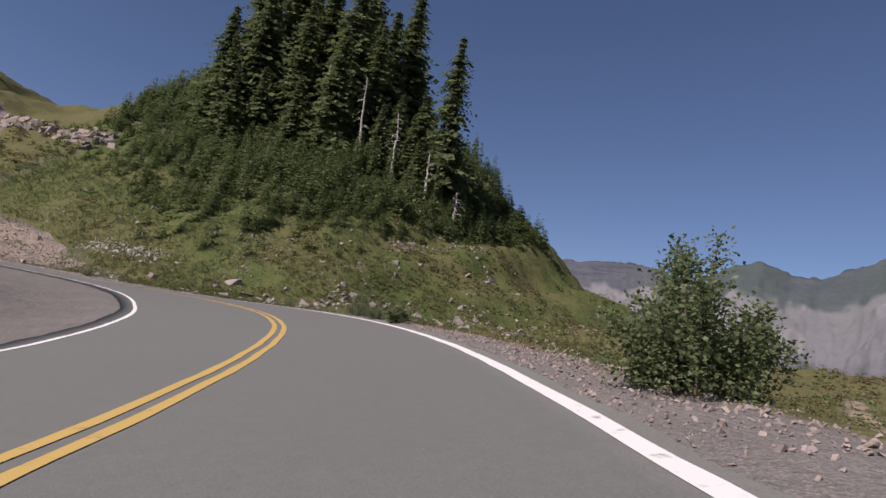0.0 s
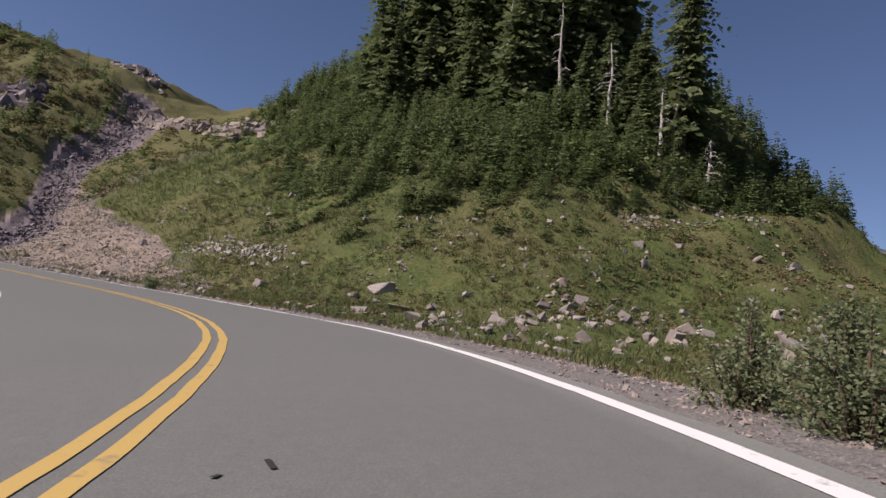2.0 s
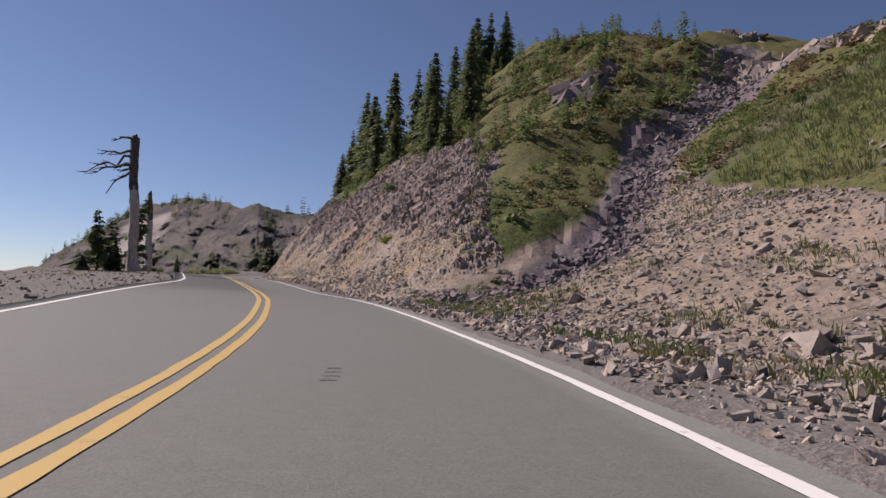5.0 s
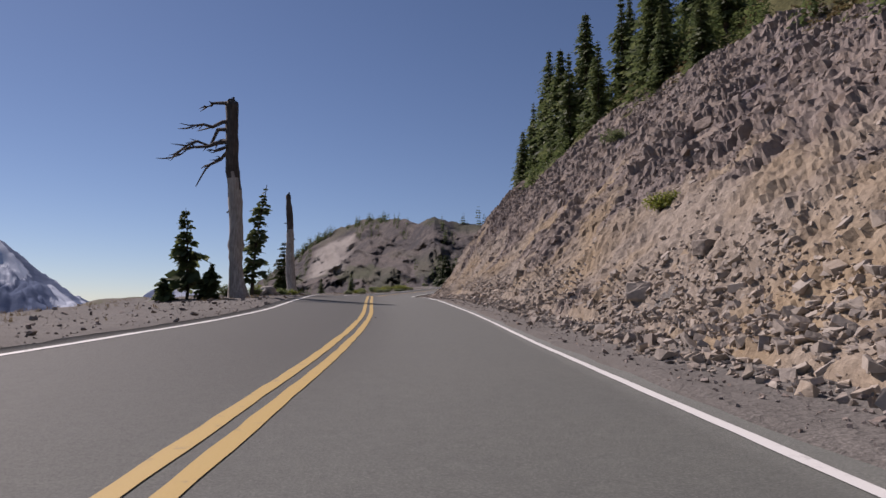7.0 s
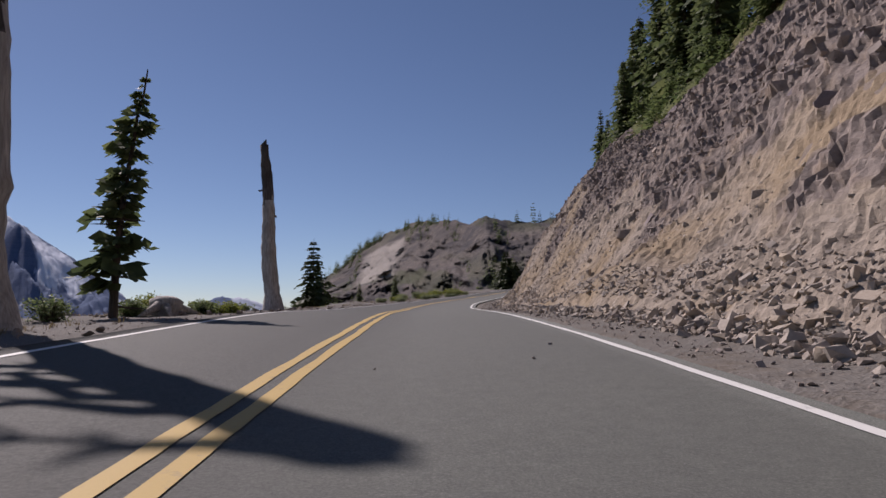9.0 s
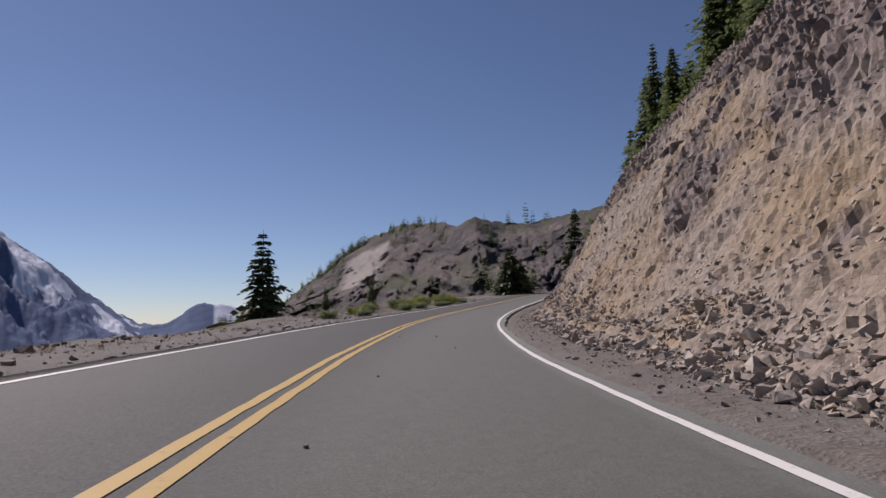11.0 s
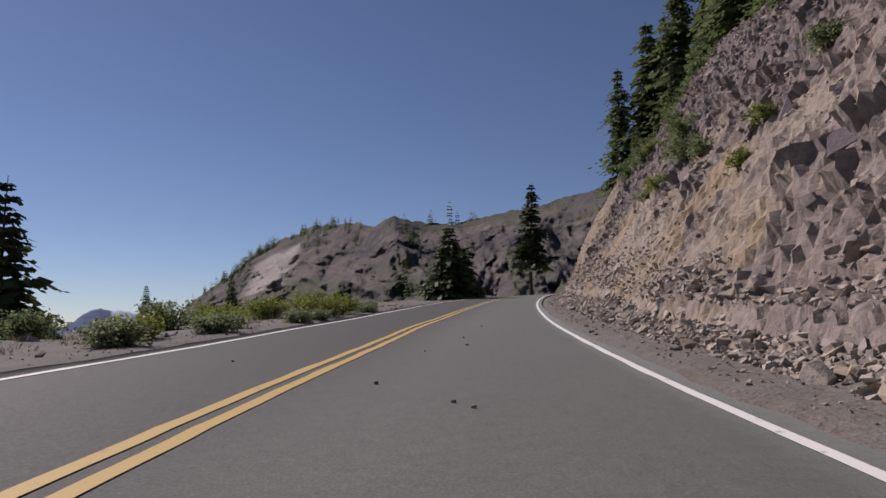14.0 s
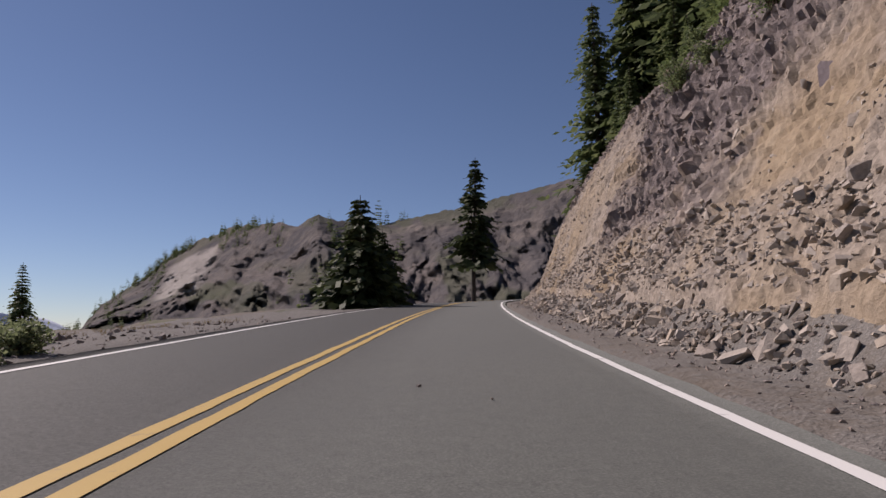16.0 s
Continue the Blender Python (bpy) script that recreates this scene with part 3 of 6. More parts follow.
gravel = (1 - 0.45 * smooth(74, 90, GS)) * np.clip(1 - smooth(0.9, 1.7, GD - lane(GS, 1) + 0.5 * small - 1.8 * smooth(46, 56, GS)), 0, 1) * right + (~right) * (1 - 0.6 * smooth(9, 15, -GD))
faces = (np.arange(ny - 1)[:, None] * nx + np.arange(nx - 1)[None, :]).ravel()
faces = np.stack([faces, faces + 1, faces + nx + 1, faces + nx], 1)
ground = new("ground", mesh_of("ground", np.stack([GX, GY, GZ], -1), faces, [GROUND], True,
             {"green": green.ravel(), "rock": rock.ravel(), "tan": tan.ravel(), "gravel": gravel.ravel(), "heath": heath.ravel(), "dark": dark.ravel()}))
_flat = (rock - green).ravel()[faces[:, 0]] < 0.4
ground.data.polygons.foreach_set("use_smooth", _flat)
tagged(ground, "mountain ground of gravel, turf and broken rock", "ground", kind="structure")


def height(x, y):
    """Height of the ground sheet itself."""
    x, y = np.asarray(x, float), np.asarray(y, float)
    i, j = np.clip(np.searchsorted(gx, x) - 1, 0, nx - 2), np.clip(np.searchsorted(gy, y) - 1, 0, ny - 2)
    u, v = (x - gx[i]) / (gx[i + 1] - gx[i]), (y - gy[j]) / (gy[j + 1] - gy[j])
    return (GZ[j, i] * (1 - u) + GZ[j, i + 1] * u) * (1 - v) + (GZ[j + 1, i] * (1 - u) + GZ[j + 1, i + 1] * u) * v


# ---- cut rock face: a broken sheet over the slope ----
def cells_of(p, scale, seed, flat=1.0):
    """Angular blocks: for each place the height of its block's tilted top and the block's own random number."""
    q = p * np.array([1.0, 1.0, flat]) / scale
    base = np.floor(q).astype(np.int64)
    best, tint, rise = np.full(len(q), 1e9), np.zeros(len(q)), np.zeros(len(q))
    for a in (-1, 0, 1):
        for b in (-1, 0, 1):
            for c in (-1, 0, 1):
                i = base + (a, b, c)
                r = [lattice(i[:, 0], i[:, 1], i[:, 2], seed + k) for k in range(7)]
                off = q - (i + np.stack(r[:3], 1))
                dist = (off ** 2).sum(1)
                m = dist < best
                top = r[3] - 0.5 + (off * (np.stack(r[4:7], 1) - 0.5)).sum(1) * 1.0
                best, tint, rise = np.where(m, dist, best), np.where(m, r[3], tint), np.where(m, top, rise)
    return rise, tint


def rock_face():
    ss = np.arange(70.5, 213, 0.115)
    top = np.interp(ss, *TOE) + 1.6
    rows = 118
    u = np.linspace(0, 1, rows)
    S = np.repeat(ss[:, None], rows, 1)
    D = np.maximum(3.3, lane(ss, 1) + 1.5)[:, None] * (1 - u) + top[:, None] * u
    P = along(S.ravel(), D.ravel())
    P[:, 2] = height(P[:, 0], P[:, 1])
    S, D = S.ravel(), D.ravel()
    e = 0.7
    n = np.stack([height(P[:, 0] - e, P[:, 1]) - height(P[:, 0] + e, P[:, 1]), height(P[:, 0], P[:, 1] - e) - height(P[:, 0], P[:, 1] + e), np.full(len(P), 2 * e)], 1)
    n /= np.linalg.norm(n, axis=1)[:, None]
    x, y, z = P.T
    lump = fbm(x * 0.10, y * 0.10, 0, 4, 71)
    band = np.interp(S, [74, 80, 92, 108, 120, 130, 137, 141, 150, 162, 170, 176, 185, 195, 212], [5.8, 6.5, 6.9, 7.6, 7.6, 8.6, 8.8, 6.0, 5.2, 5.0, 5.5, 5.9, 6.4, 6.4, 6.0])
    patch = fbm(x * 0.35, y * 0.35, z * 0.35, 4, 45)
    hard = smooth(-0.5, 0.6, (D - band) * 0.35 + lump * 0.5 + 0.9 * patch)       # solid rock above, loose soil below
    warp = np.stack([0.30 * fbm(x * 1.1, y * 1.1, z * 1.1, 3, k) for k in (61, 62, 63)], 1)
    big, t1 = cells_of(P + 2.0 * warp, 1.1, 211, 1.5)
    mid, t2 = cells_of(P + warp, 0.40, 223, 1.6)
    fin, t3 = cells_of(P + 0.5 * warp, 0.20, 233, 1.3)
    crumb = fbm(x * 3.1, y * 3.1, z * 3.1, 3, 49)
    worn = smooth(-0.5, 0.5, fbm(x * 0.8, y * 0.8, z * 0.8, 3, 47))             # where blocks have broken clean
    lift = hard * (0.25 * big * worn + 0.24 * mid * (0.4 + 0.6 * worn) + 0.15 * fin) + (1 - hard) * (0.05 * mid + 0.06 * fin + 0.04 * big) + 0.055 * crumb + 0.16 + 0.14 * patch
    ends = smooth(0, 0.06, np.tile(u, len(ss))) * (1 - smooth(0.88, 1.0, np.tile(u, len(ss)) + 0.06 * lump)) * smooth(71, 76, S) * (1 - smooth(208, 212, S))
    bed = gully(S, D)
    high_rock = smooth(5.7, 6.7, D + 0.6 * lump) * smooth(156, 162, S) * (1 - smooth(188, 196, S))      # bare dark crags above the soil
    P = P + n * ((lift + 0.12) * ends * (1 - 0.8 * bed) - 0.14)[:, None]
    k = len(ss)
    f = (np.arange(k - 1)[:, None] * rows + np.arange(rows - 1)[None, :]).ravel()
    f = np.stack([f, f + rows, f + rows + 1, f + 1], 1)
    tint = 0.2 * t1 + 0.4 * t2 + 0.4 * t3
    me = mesh_of("rock_face", P, f, [FACE], False, {"hard": hard, "tint": tint, "bed": np.clip(1.3 * bed + 0.5 * smooth(0.2, 0.7, lump) * hard + high_rock * (0.75 + 0.8 * patch), 0, 1)})
    tagged(new("rock_face", me), "steep cut rock face of purple-grey blocks over ochre soil", "rock face", kind="structure")
    lie = ends > 0.9
    return P[lie], S[lie], D[lie], hard[lie]


FACE_P, FACE_S, FACE_D, FACE_HARD = rock_face()

# ---- road ----
def ribbon(name, s0, s1, d0, d1, lift, mats, step=0.5, cross=1, thick=0.0, wobble=0.0):
    """A strip along the road between two offsets (functions of the station)."""
    s = np.arange(s0, s1 + step / 2, step)
    rows = []
    for k in range(cross + 1):
        w = k / cross
        a = d0(s) * (1 - w) + d1(s) * w
        if k in (0, cross) and wobble:
            a = a + wobble * fbm(s * 1.9, 0.7 * k, 0, 3, 13)
        rows.append(along(s, a, lift + CAMBER(s, a)))
    v = np.stack(rows, 1)
    n, m = len(s), cross + 1
    f = (np.arange(n - 1)[:, None] * m + np.arange(m - 1)[None, :]).ravel()
    f = np.stack([f, f + 1, f + m + 1, f + m], 1)
    verts = v.reshape(-1, 3)
    if thick:
        low = verts - np.array([0, 0, thick])
        base = len(verts)
        rim = []
        for c0 in (0, m - 1):
            i = np.arange(n - 1) * m + c0
            q = np.stack([i, i + m, i + m + base, i + base], 1)
            rim.append(q if c0 else q[:, ::-1])
        verts, f = np.concatenate([verts, low]), np.concatenate([f, *rim])
    return mesh_of(name, verts, f, mats, True)


def CAMBER(s, d):
    return bank(s) * d


S0, S1 = STATION[0] + 1, STATION[-1] - 1
road = tagged(new("road", ribbon("road", S0, S1, lambda s: lane(s, 3) - 0.45, lambda s: lane(s, 1) + 0.24, 0.02, [ASPHALT], 0.5, 14, 0.10, 0.05)),
              "two-lane worn grey asphalt mountain road", "road", kind="structure")
_co = np.empty(len(road.data.vertices) * 3, np.float32)
road.data.vertices.foreach_get("co", _co)
_s, _d, _ = nearest(_co[0::3], _co[1::3])
_old = smooth(66, 80, _s) * (1 - smooth(-0.5, 1.2, _d - lane(_s, 2)))
road.data.attributes.new("tone", "FLOAT", "POINT").data.foreach_set("value", np.float32(0.5 + 0.5 * (1 - smooth(58, 78, _s)) - 0.5 * _old))
put("edge_line", ribbon("edge_line", S0, S1, lambda s: lane(s, 1) - 0.048 - 0.03 * (1 - smooth(15, 60, s)), lambda s: lane(s, 1) + 0.048 + 0.03 * (1 - smooth(15, 60, s)), 0.026, [WHITE_PAINT], 0.4, 1, 0, 0.008), road, "white painted edge line")
put("edge_line", ribbon("edge_line", S0, S1, lambda s: lane(s, 3) - 0.055, lambda s: lane(s, 3) + 0.055, 0.026, [WHITE_PAINT], 0.4, 1, 0, 0.008), road, "white painted edge line")
put("centre_line", ribbon("centre_line", S0, S1, lambda s: lane(s, 2) + 0.05, lambda s: lane(s, 2) + 0.16, 0.026, [YELLOW_PAINT], 0.25, 1, 0, 0.010), road, "yellow painted centre line")
put("centre_line", ribbon("centre_line", S0, S1, lambda s: lane(s, 2) - 0.16, lambda s: lane(s, 2) - 0.05, 0.026, [YELLOW_PAINT], 0.25, 1, 0, 0.010), road, "yellow painted centre line")

# ---- distant mountains ----
HUB = np.array([60.0, 95.0, 5.0])


def range_of(name, label, knots, near, ridge, back, mat, base, seed, green=None, snow=None, cols=220, rows=40, lumps=0.10, cliff=1.0, face=0.0, hub=HUB):
    """A mountain side seen from the road: a skyline of (bearing, rise) in degrees at its distances."""
    kb = np.array(knots, float)
    b = np.linspace(kb[0, 0], kb[-1, 0], cols)
    el = np.interp(b, kb[:, 0], kb[:, 1])
    rr = np.interp(b, [q[0] for q in ridge], [q[1] for q in ridge])
    top = np.tan(np.radians(el)) * rr
    v, tot = [], rows + 8
    foot = np.maximum(near, face * rr)
    for k in range(tot + 1):
        u = min(1.0, k / rows)
        if face:
            g = np.where(u < 0.2, 0.12 * u / 0.2, 0.12 + 0.88 * (max(u - 0.2, 0) / 0.8) ** cliff)
            r = np.where(u < 0.2, near + (foot - near) * u / 0.2, foot + (rr - foot) * (max(u - 0.2, 0) / 0.8))
        else:
            g, r = u ** cliff, near + (rr - near) * u
        w = math.sin(math.pi * u) ** 0.7 if u < 1 else 0.0
        rid = np.abs(fbm(b * 0.30 + 2.0 * u, u * 3.0, 0, 5, seed)) * 1.2 + 0.5 * fbm(b * 0.7 - 2.5 * u, u * 9.0, 0, 4, seed + 9) + 0.22 * np.abs(fbm(b * 2.6 + 3.0 * u, u * 16.0, 0, 3, seed + 13)) - 0.55
        g = np.minimum(g + lumps * w * 0.6 * fbm(b * 0.4, u * 3.0, 0, 4, seed + 21), 0.55 + 0.44 * u if u < 1 else 1.0)
        r = r + lumps * 1.3 * (rr - foot if face else 0.25 * (rr - near)) * w * rid
        z = base + (np.tan(np.radians(np.maximum(el, 0.05) * g)) * r if face else (top - base) * g + lumps * np.maximum(top - base, 10) * w * rid)
        if face:
            z = z - base * g
        if k > rows:
            q = (k - rows) / 8
            r, z = rr + back * q, top + (base - top) * q
        elif k == rows:
            z = z + 0.003 * rr * fbm(b * 1.3, 0.5, 0, 4, seed + 3)
        a = np.radians(b)
        v.append(np.stack([hub[0] + np.sin(a) * r, hub[1] + np.cos(a) * r, hub[2] + z], 1))
    v = np.array(v)
    f = (np.arange(tot)[:, None] * cols + np.arange(cols - 1)[None, :]).ravel()
    f = np.stack([f, f + 1, f + cols + 1, f + cols], 1)
    h = np.clip((v[..., 2] - hub[2] - base) / np.maximum(top - base, 1)[None, :], 0, 1.2)
    bumpy = np.array([fbm(b * 1.4, min(1, k / rows) * 5.0, 0, 4, seed + 9) for k in range(tot + 1)])
    n = fbm(b[None, :] * 0.5 + 0 * h, h * 6.0 + 0.13 * b[None, :], 0, 4, seed + 5)
    g = green(h, n, b[None, :] + 0 * h) if green else 0 * h
    sn = snow(h, n, b[None, :] + 0 * h) if snow else 0 * h
    ob = new(name, mesh_of(name, v.reshape(-1, 3), f, [mat], True, {"green": np.clip(g, 0, 1).ravel(), "snow": np.clip(sn, 0, 1).ravel()}))
    return tagged(ob, label, "mountain", kind="structure"), v


# rock of the distant ranges, each with some distance haze in its colour
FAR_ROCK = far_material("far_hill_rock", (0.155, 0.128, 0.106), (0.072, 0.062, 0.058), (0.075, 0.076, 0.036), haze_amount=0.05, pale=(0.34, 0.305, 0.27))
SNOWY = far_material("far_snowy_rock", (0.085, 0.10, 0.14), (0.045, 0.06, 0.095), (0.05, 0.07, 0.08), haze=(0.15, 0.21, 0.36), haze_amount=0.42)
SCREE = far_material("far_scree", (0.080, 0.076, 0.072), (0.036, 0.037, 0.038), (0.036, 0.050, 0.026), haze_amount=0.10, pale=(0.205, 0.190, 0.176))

HILL_LINE = [(-13, -1.5), (-9, 0), (-7.3, .9), (-6.1, 2.6), (-4.8, 3.7), (-3.0, 4.9), (-1.4, 6.3), (0.5, 7.5), (3.4, 8.8), (7.2, 9.1), (8.8, 8.7), (10.4, 9.6), (12.5, 9.0),
             (15.7, 8.9), (20, 9.7), (25, 10.7), (29.3, 11.5), (33.7, 12.1), (42, 12), (60, 11)]
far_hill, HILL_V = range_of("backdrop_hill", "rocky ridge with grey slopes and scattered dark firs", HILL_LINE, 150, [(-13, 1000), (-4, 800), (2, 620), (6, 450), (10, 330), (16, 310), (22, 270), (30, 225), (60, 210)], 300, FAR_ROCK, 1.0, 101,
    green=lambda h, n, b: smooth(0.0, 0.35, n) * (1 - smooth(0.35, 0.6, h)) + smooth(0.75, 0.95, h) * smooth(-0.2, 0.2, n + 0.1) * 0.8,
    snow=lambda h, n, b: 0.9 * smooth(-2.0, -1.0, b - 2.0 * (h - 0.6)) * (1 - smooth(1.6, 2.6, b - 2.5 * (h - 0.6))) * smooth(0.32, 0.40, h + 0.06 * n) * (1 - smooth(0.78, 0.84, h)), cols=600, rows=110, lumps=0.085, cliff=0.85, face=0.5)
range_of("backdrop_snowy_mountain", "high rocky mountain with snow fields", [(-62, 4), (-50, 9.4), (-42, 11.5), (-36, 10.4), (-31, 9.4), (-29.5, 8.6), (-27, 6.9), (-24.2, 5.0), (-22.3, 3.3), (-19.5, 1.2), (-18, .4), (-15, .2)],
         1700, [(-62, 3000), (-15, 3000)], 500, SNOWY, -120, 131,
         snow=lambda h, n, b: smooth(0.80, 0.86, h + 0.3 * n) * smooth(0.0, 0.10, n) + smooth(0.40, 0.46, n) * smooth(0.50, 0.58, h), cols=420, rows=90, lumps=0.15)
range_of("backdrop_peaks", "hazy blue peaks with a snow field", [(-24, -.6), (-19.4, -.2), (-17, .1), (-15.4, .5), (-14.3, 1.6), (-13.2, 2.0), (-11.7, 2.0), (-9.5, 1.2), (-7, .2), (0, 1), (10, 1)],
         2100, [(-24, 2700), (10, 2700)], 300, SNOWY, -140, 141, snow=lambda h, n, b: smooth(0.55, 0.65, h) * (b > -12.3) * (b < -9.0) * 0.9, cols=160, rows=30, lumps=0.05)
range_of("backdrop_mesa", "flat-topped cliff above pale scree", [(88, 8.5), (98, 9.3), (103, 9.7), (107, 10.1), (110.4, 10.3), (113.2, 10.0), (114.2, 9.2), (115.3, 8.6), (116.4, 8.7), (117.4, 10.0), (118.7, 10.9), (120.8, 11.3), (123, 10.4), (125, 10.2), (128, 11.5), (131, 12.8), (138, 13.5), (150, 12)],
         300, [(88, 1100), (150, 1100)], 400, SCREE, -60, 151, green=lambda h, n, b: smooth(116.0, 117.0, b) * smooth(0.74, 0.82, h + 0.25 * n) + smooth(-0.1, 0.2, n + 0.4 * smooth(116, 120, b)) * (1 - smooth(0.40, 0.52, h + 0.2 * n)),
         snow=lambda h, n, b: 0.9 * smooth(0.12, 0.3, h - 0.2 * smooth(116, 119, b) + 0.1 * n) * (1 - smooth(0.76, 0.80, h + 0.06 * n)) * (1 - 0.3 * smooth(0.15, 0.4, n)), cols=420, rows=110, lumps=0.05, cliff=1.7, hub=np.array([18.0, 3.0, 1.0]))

# ---- conifers ----
def tube(points, radii, sides=7):
    """Vertices and quads of a tapered tube."""
    p = np.asarray(points, float)
    v, f = [], []
    for k in range(len(p)):
        t = p[min(k + 1, len(p) - 1)] - p[max(k - 1, 0)]
        t = t / (np.linalg.norm(t) + 1e-9)
        u = np.cross(t, [0.31, 0.95, 0.1])
        u /= np.linalg.norm(u) + 1e-9
        w = np.cross(t, u)
        a = np.arange(sides) * 2 * np.pi / sides
        v.append(p[k] + radii[k] * (np.cos(a)[:, None] * u + np.sin(a)[:, None] * w))
    for k in range(len(p) - 1):
        for i in range(sides):
            f.append((k * sides + i, k * sides + (i + 1) % sides, (k + 1) * sides + (i + 1) % sides, (k + 1) * sides + i))
    f.append(tuple(range((len(p) - 1) * sides, len(p) * sides)))
    return np.concatenate(v), f


def joined(pieces):
    v, f, n = [], [], 0
    for a, b in pieces:
        v.append(a)
        f += [tuple(i + n for i in q) for q in b]
        n += len(a)
    return np.concatenate(v), f


def sprays(h, r, seed, whorls=26, ring=6, steps_out=6, low=0.08, droop=0.35, ragged=0.3, bend=0.0, blade=1.0, lopsided=0.0):
    """The needle sprays of a fir as loose four-cornered blades."""
    g = np.random.default_rng(seed)
    quads = []
    for k in range(whorls):
        u = low + (1 - low) * (k + g.uniform(-0.3, 0.3)) / whorls
        u = min(max(u, 0.02), 0.985)
        z = u * h
        reach = r * (1 - u) ** 0.75 * g.uniform(1 - ragged, 1.1) + 0.04 * r
        for i in range(ring):
            if g.random() < 0.12 * (1 + ragged):
                continue
            a = 2 * np.pi * (i + g.uniform(-0.4, 0.4)) / ring + k * 2.4
            if lopsided and math.cos(a) < -0.15 and g.random() < lopsided:
                continue
            L = reach * g.uniform(0.55, 1.12)
            out = np.array([math.cos(a), math.sin(a), 0.0])
            side = np.array([-out[1], out[0], 0.0])
            for j in range(steps_out):
                w = (j + 0.5) / steps_out
                c = np.array([bend * u * u * h, 0, z]) + out * L * w + np.array([0, 0, -droop * L * w * w + 0.10 * L * w])
                size = (0.16 + 0.30 * (1 - w)) * L + 0.05 * r
                for sgn in ((-1, 1) if j < steps_out - 1 else (0,)):
                    d = out * g.uniform(0.5, 1.0) + side * sgn * g.uniform(0.5, 1.1) + np.array([0, 0, g.uniform(-0.55, 0.1)])
                    d = d / np.linalg.norm(d) * size * blade * g.uniform(0.7, 1.25)
                    n = np.cross(d, out + np.array([0, 0, 0.6]))
                    n = n / (np.linalg.norm(n) + 1e-9) * np.linalg.norm(d) * 0.30
                    n[2] += g.uniform(-0.12, 0.12) * np.linalg.norm(d)
                    quads.append([c, c + d * 0.55 + n, c + d, c + d * 0.5 - n])
    q = np.array(quads)
    return q.reshape(-1, 3)


def quad_faces(v):
    return np.arange(len(v)).reshape(-1, 4)


def fir_meshes(name, h, r, seed, bare=0.06, **kw):
    g = np.random.default_rng(seed + 500)
    bend = kw.get("bend", 0.0)
    zs = np.linspace(-0.4, h, 12)
    pts = [(bend * (z / h) ** 2 * h + 0.02 * g.normal(), 0.02 * g.normal(), z) for z in zs]
    rad = [0.016 * h * (1 - 0.93 * max(z, 0) / h) + 0.01 for z in zs]
    parts = [tube(pts, rad, 8)]
    for k in range(10):                                   # dead stubs low on the trunk
        z, a, L = g.uniform(0.05, 0.5) * h, g.uniform(0, 6.28), g.uniform(0.25, 0.6) * r
        parts.append(tube([(bend * (z / h) ** 2 * h, 0, z), (math.cos(a) * L, math.sin(a) * L, z - 0.1 * L)], [0.03 + 0.001 * h, 0.008], 4))
    tv, tf = joined(parts)
    trunk = mesh_of(name + "_trunk", tv, tf, [BARK])
    cv = sprays(h, r, seed, low=bare, **kw)
    crown = mesh_of(name + "_crown", cv, quad_faces(cv), [FIR])
    return trunk, crown


def fir(label, group, meshes, x, y, size=1.0, turn=0.0, lean=0.0, z=None):
    zz = float(height(x, y)) if z is None else z
    e = thing("fir_tree", label, "tree", group)
    e.matrix_basis = pose(x, y, zz - 0.05, lean, 0, turn) @ Matrix.Diagonal((size, size, size, 1))
    put("trunk", meshes[0], e)
    put("crown", meshes[1], e)
    return e


FIRS = [fir_meshes("fir", 18, 5.0, 1, 0.06, whorls=38, ring=8, ragged=0.5, droop=0.45, blade=0.78), fir_meshes("fir", 20, 5.7, 2, 0.03, whorls=44, ring=8, ragged=0.4, droop=0.4, blade=0.72),
        fir_meshes("fir", 15, 3.4, 3, 0.03, whorls=30, ring=7, ragged=0.5, blade=0.9), fir_meshes("fir", 17, 4.8, 4, 0.08, whorls=42, ring=9, ragged=0.75, droop=0.5, blade=0.62),
        fir_meshes("fir", 12, 3.3, 5, 0.02, whorls=28, ring=8, ragged=0.25, blade=0.85)]
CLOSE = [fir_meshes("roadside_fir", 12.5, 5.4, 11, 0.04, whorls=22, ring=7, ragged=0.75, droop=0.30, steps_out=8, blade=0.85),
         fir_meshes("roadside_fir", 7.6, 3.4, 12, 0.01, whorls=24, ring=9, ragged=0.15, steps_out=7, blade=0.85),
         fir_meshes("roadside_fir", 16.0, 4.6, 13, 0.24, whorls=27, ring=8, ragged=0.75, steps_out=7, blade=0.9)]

# roadside crowns stand against the sun: their shade is painted by darker needles
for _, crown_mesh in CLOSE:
    crown_mesh.materials[0] = FIR_SHADED

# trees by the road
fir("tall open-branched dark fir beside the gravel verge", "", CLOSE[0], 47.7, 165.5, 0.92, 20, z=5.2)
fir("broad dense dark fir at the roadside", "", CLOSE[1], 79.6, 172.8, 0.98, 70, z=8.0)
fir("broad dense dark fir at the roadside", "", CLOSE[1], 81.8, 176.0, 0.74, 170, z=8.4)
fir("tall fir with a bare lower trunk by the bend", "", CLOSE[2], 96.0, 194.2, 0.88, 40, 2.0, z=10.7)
fir("small dark fir behind the road", "", FIRS[4], 104.0, 236.0, 0.5, 10)
fir("low dark fir beyond the verge", "", FIRS[4], 60.8, 182.0, 0.40, 50, z=7.2)
fir("low dark fir beyond the verge", "", FIRS[4], 54.5, 176.0, 0.36, 130, z=6.0)
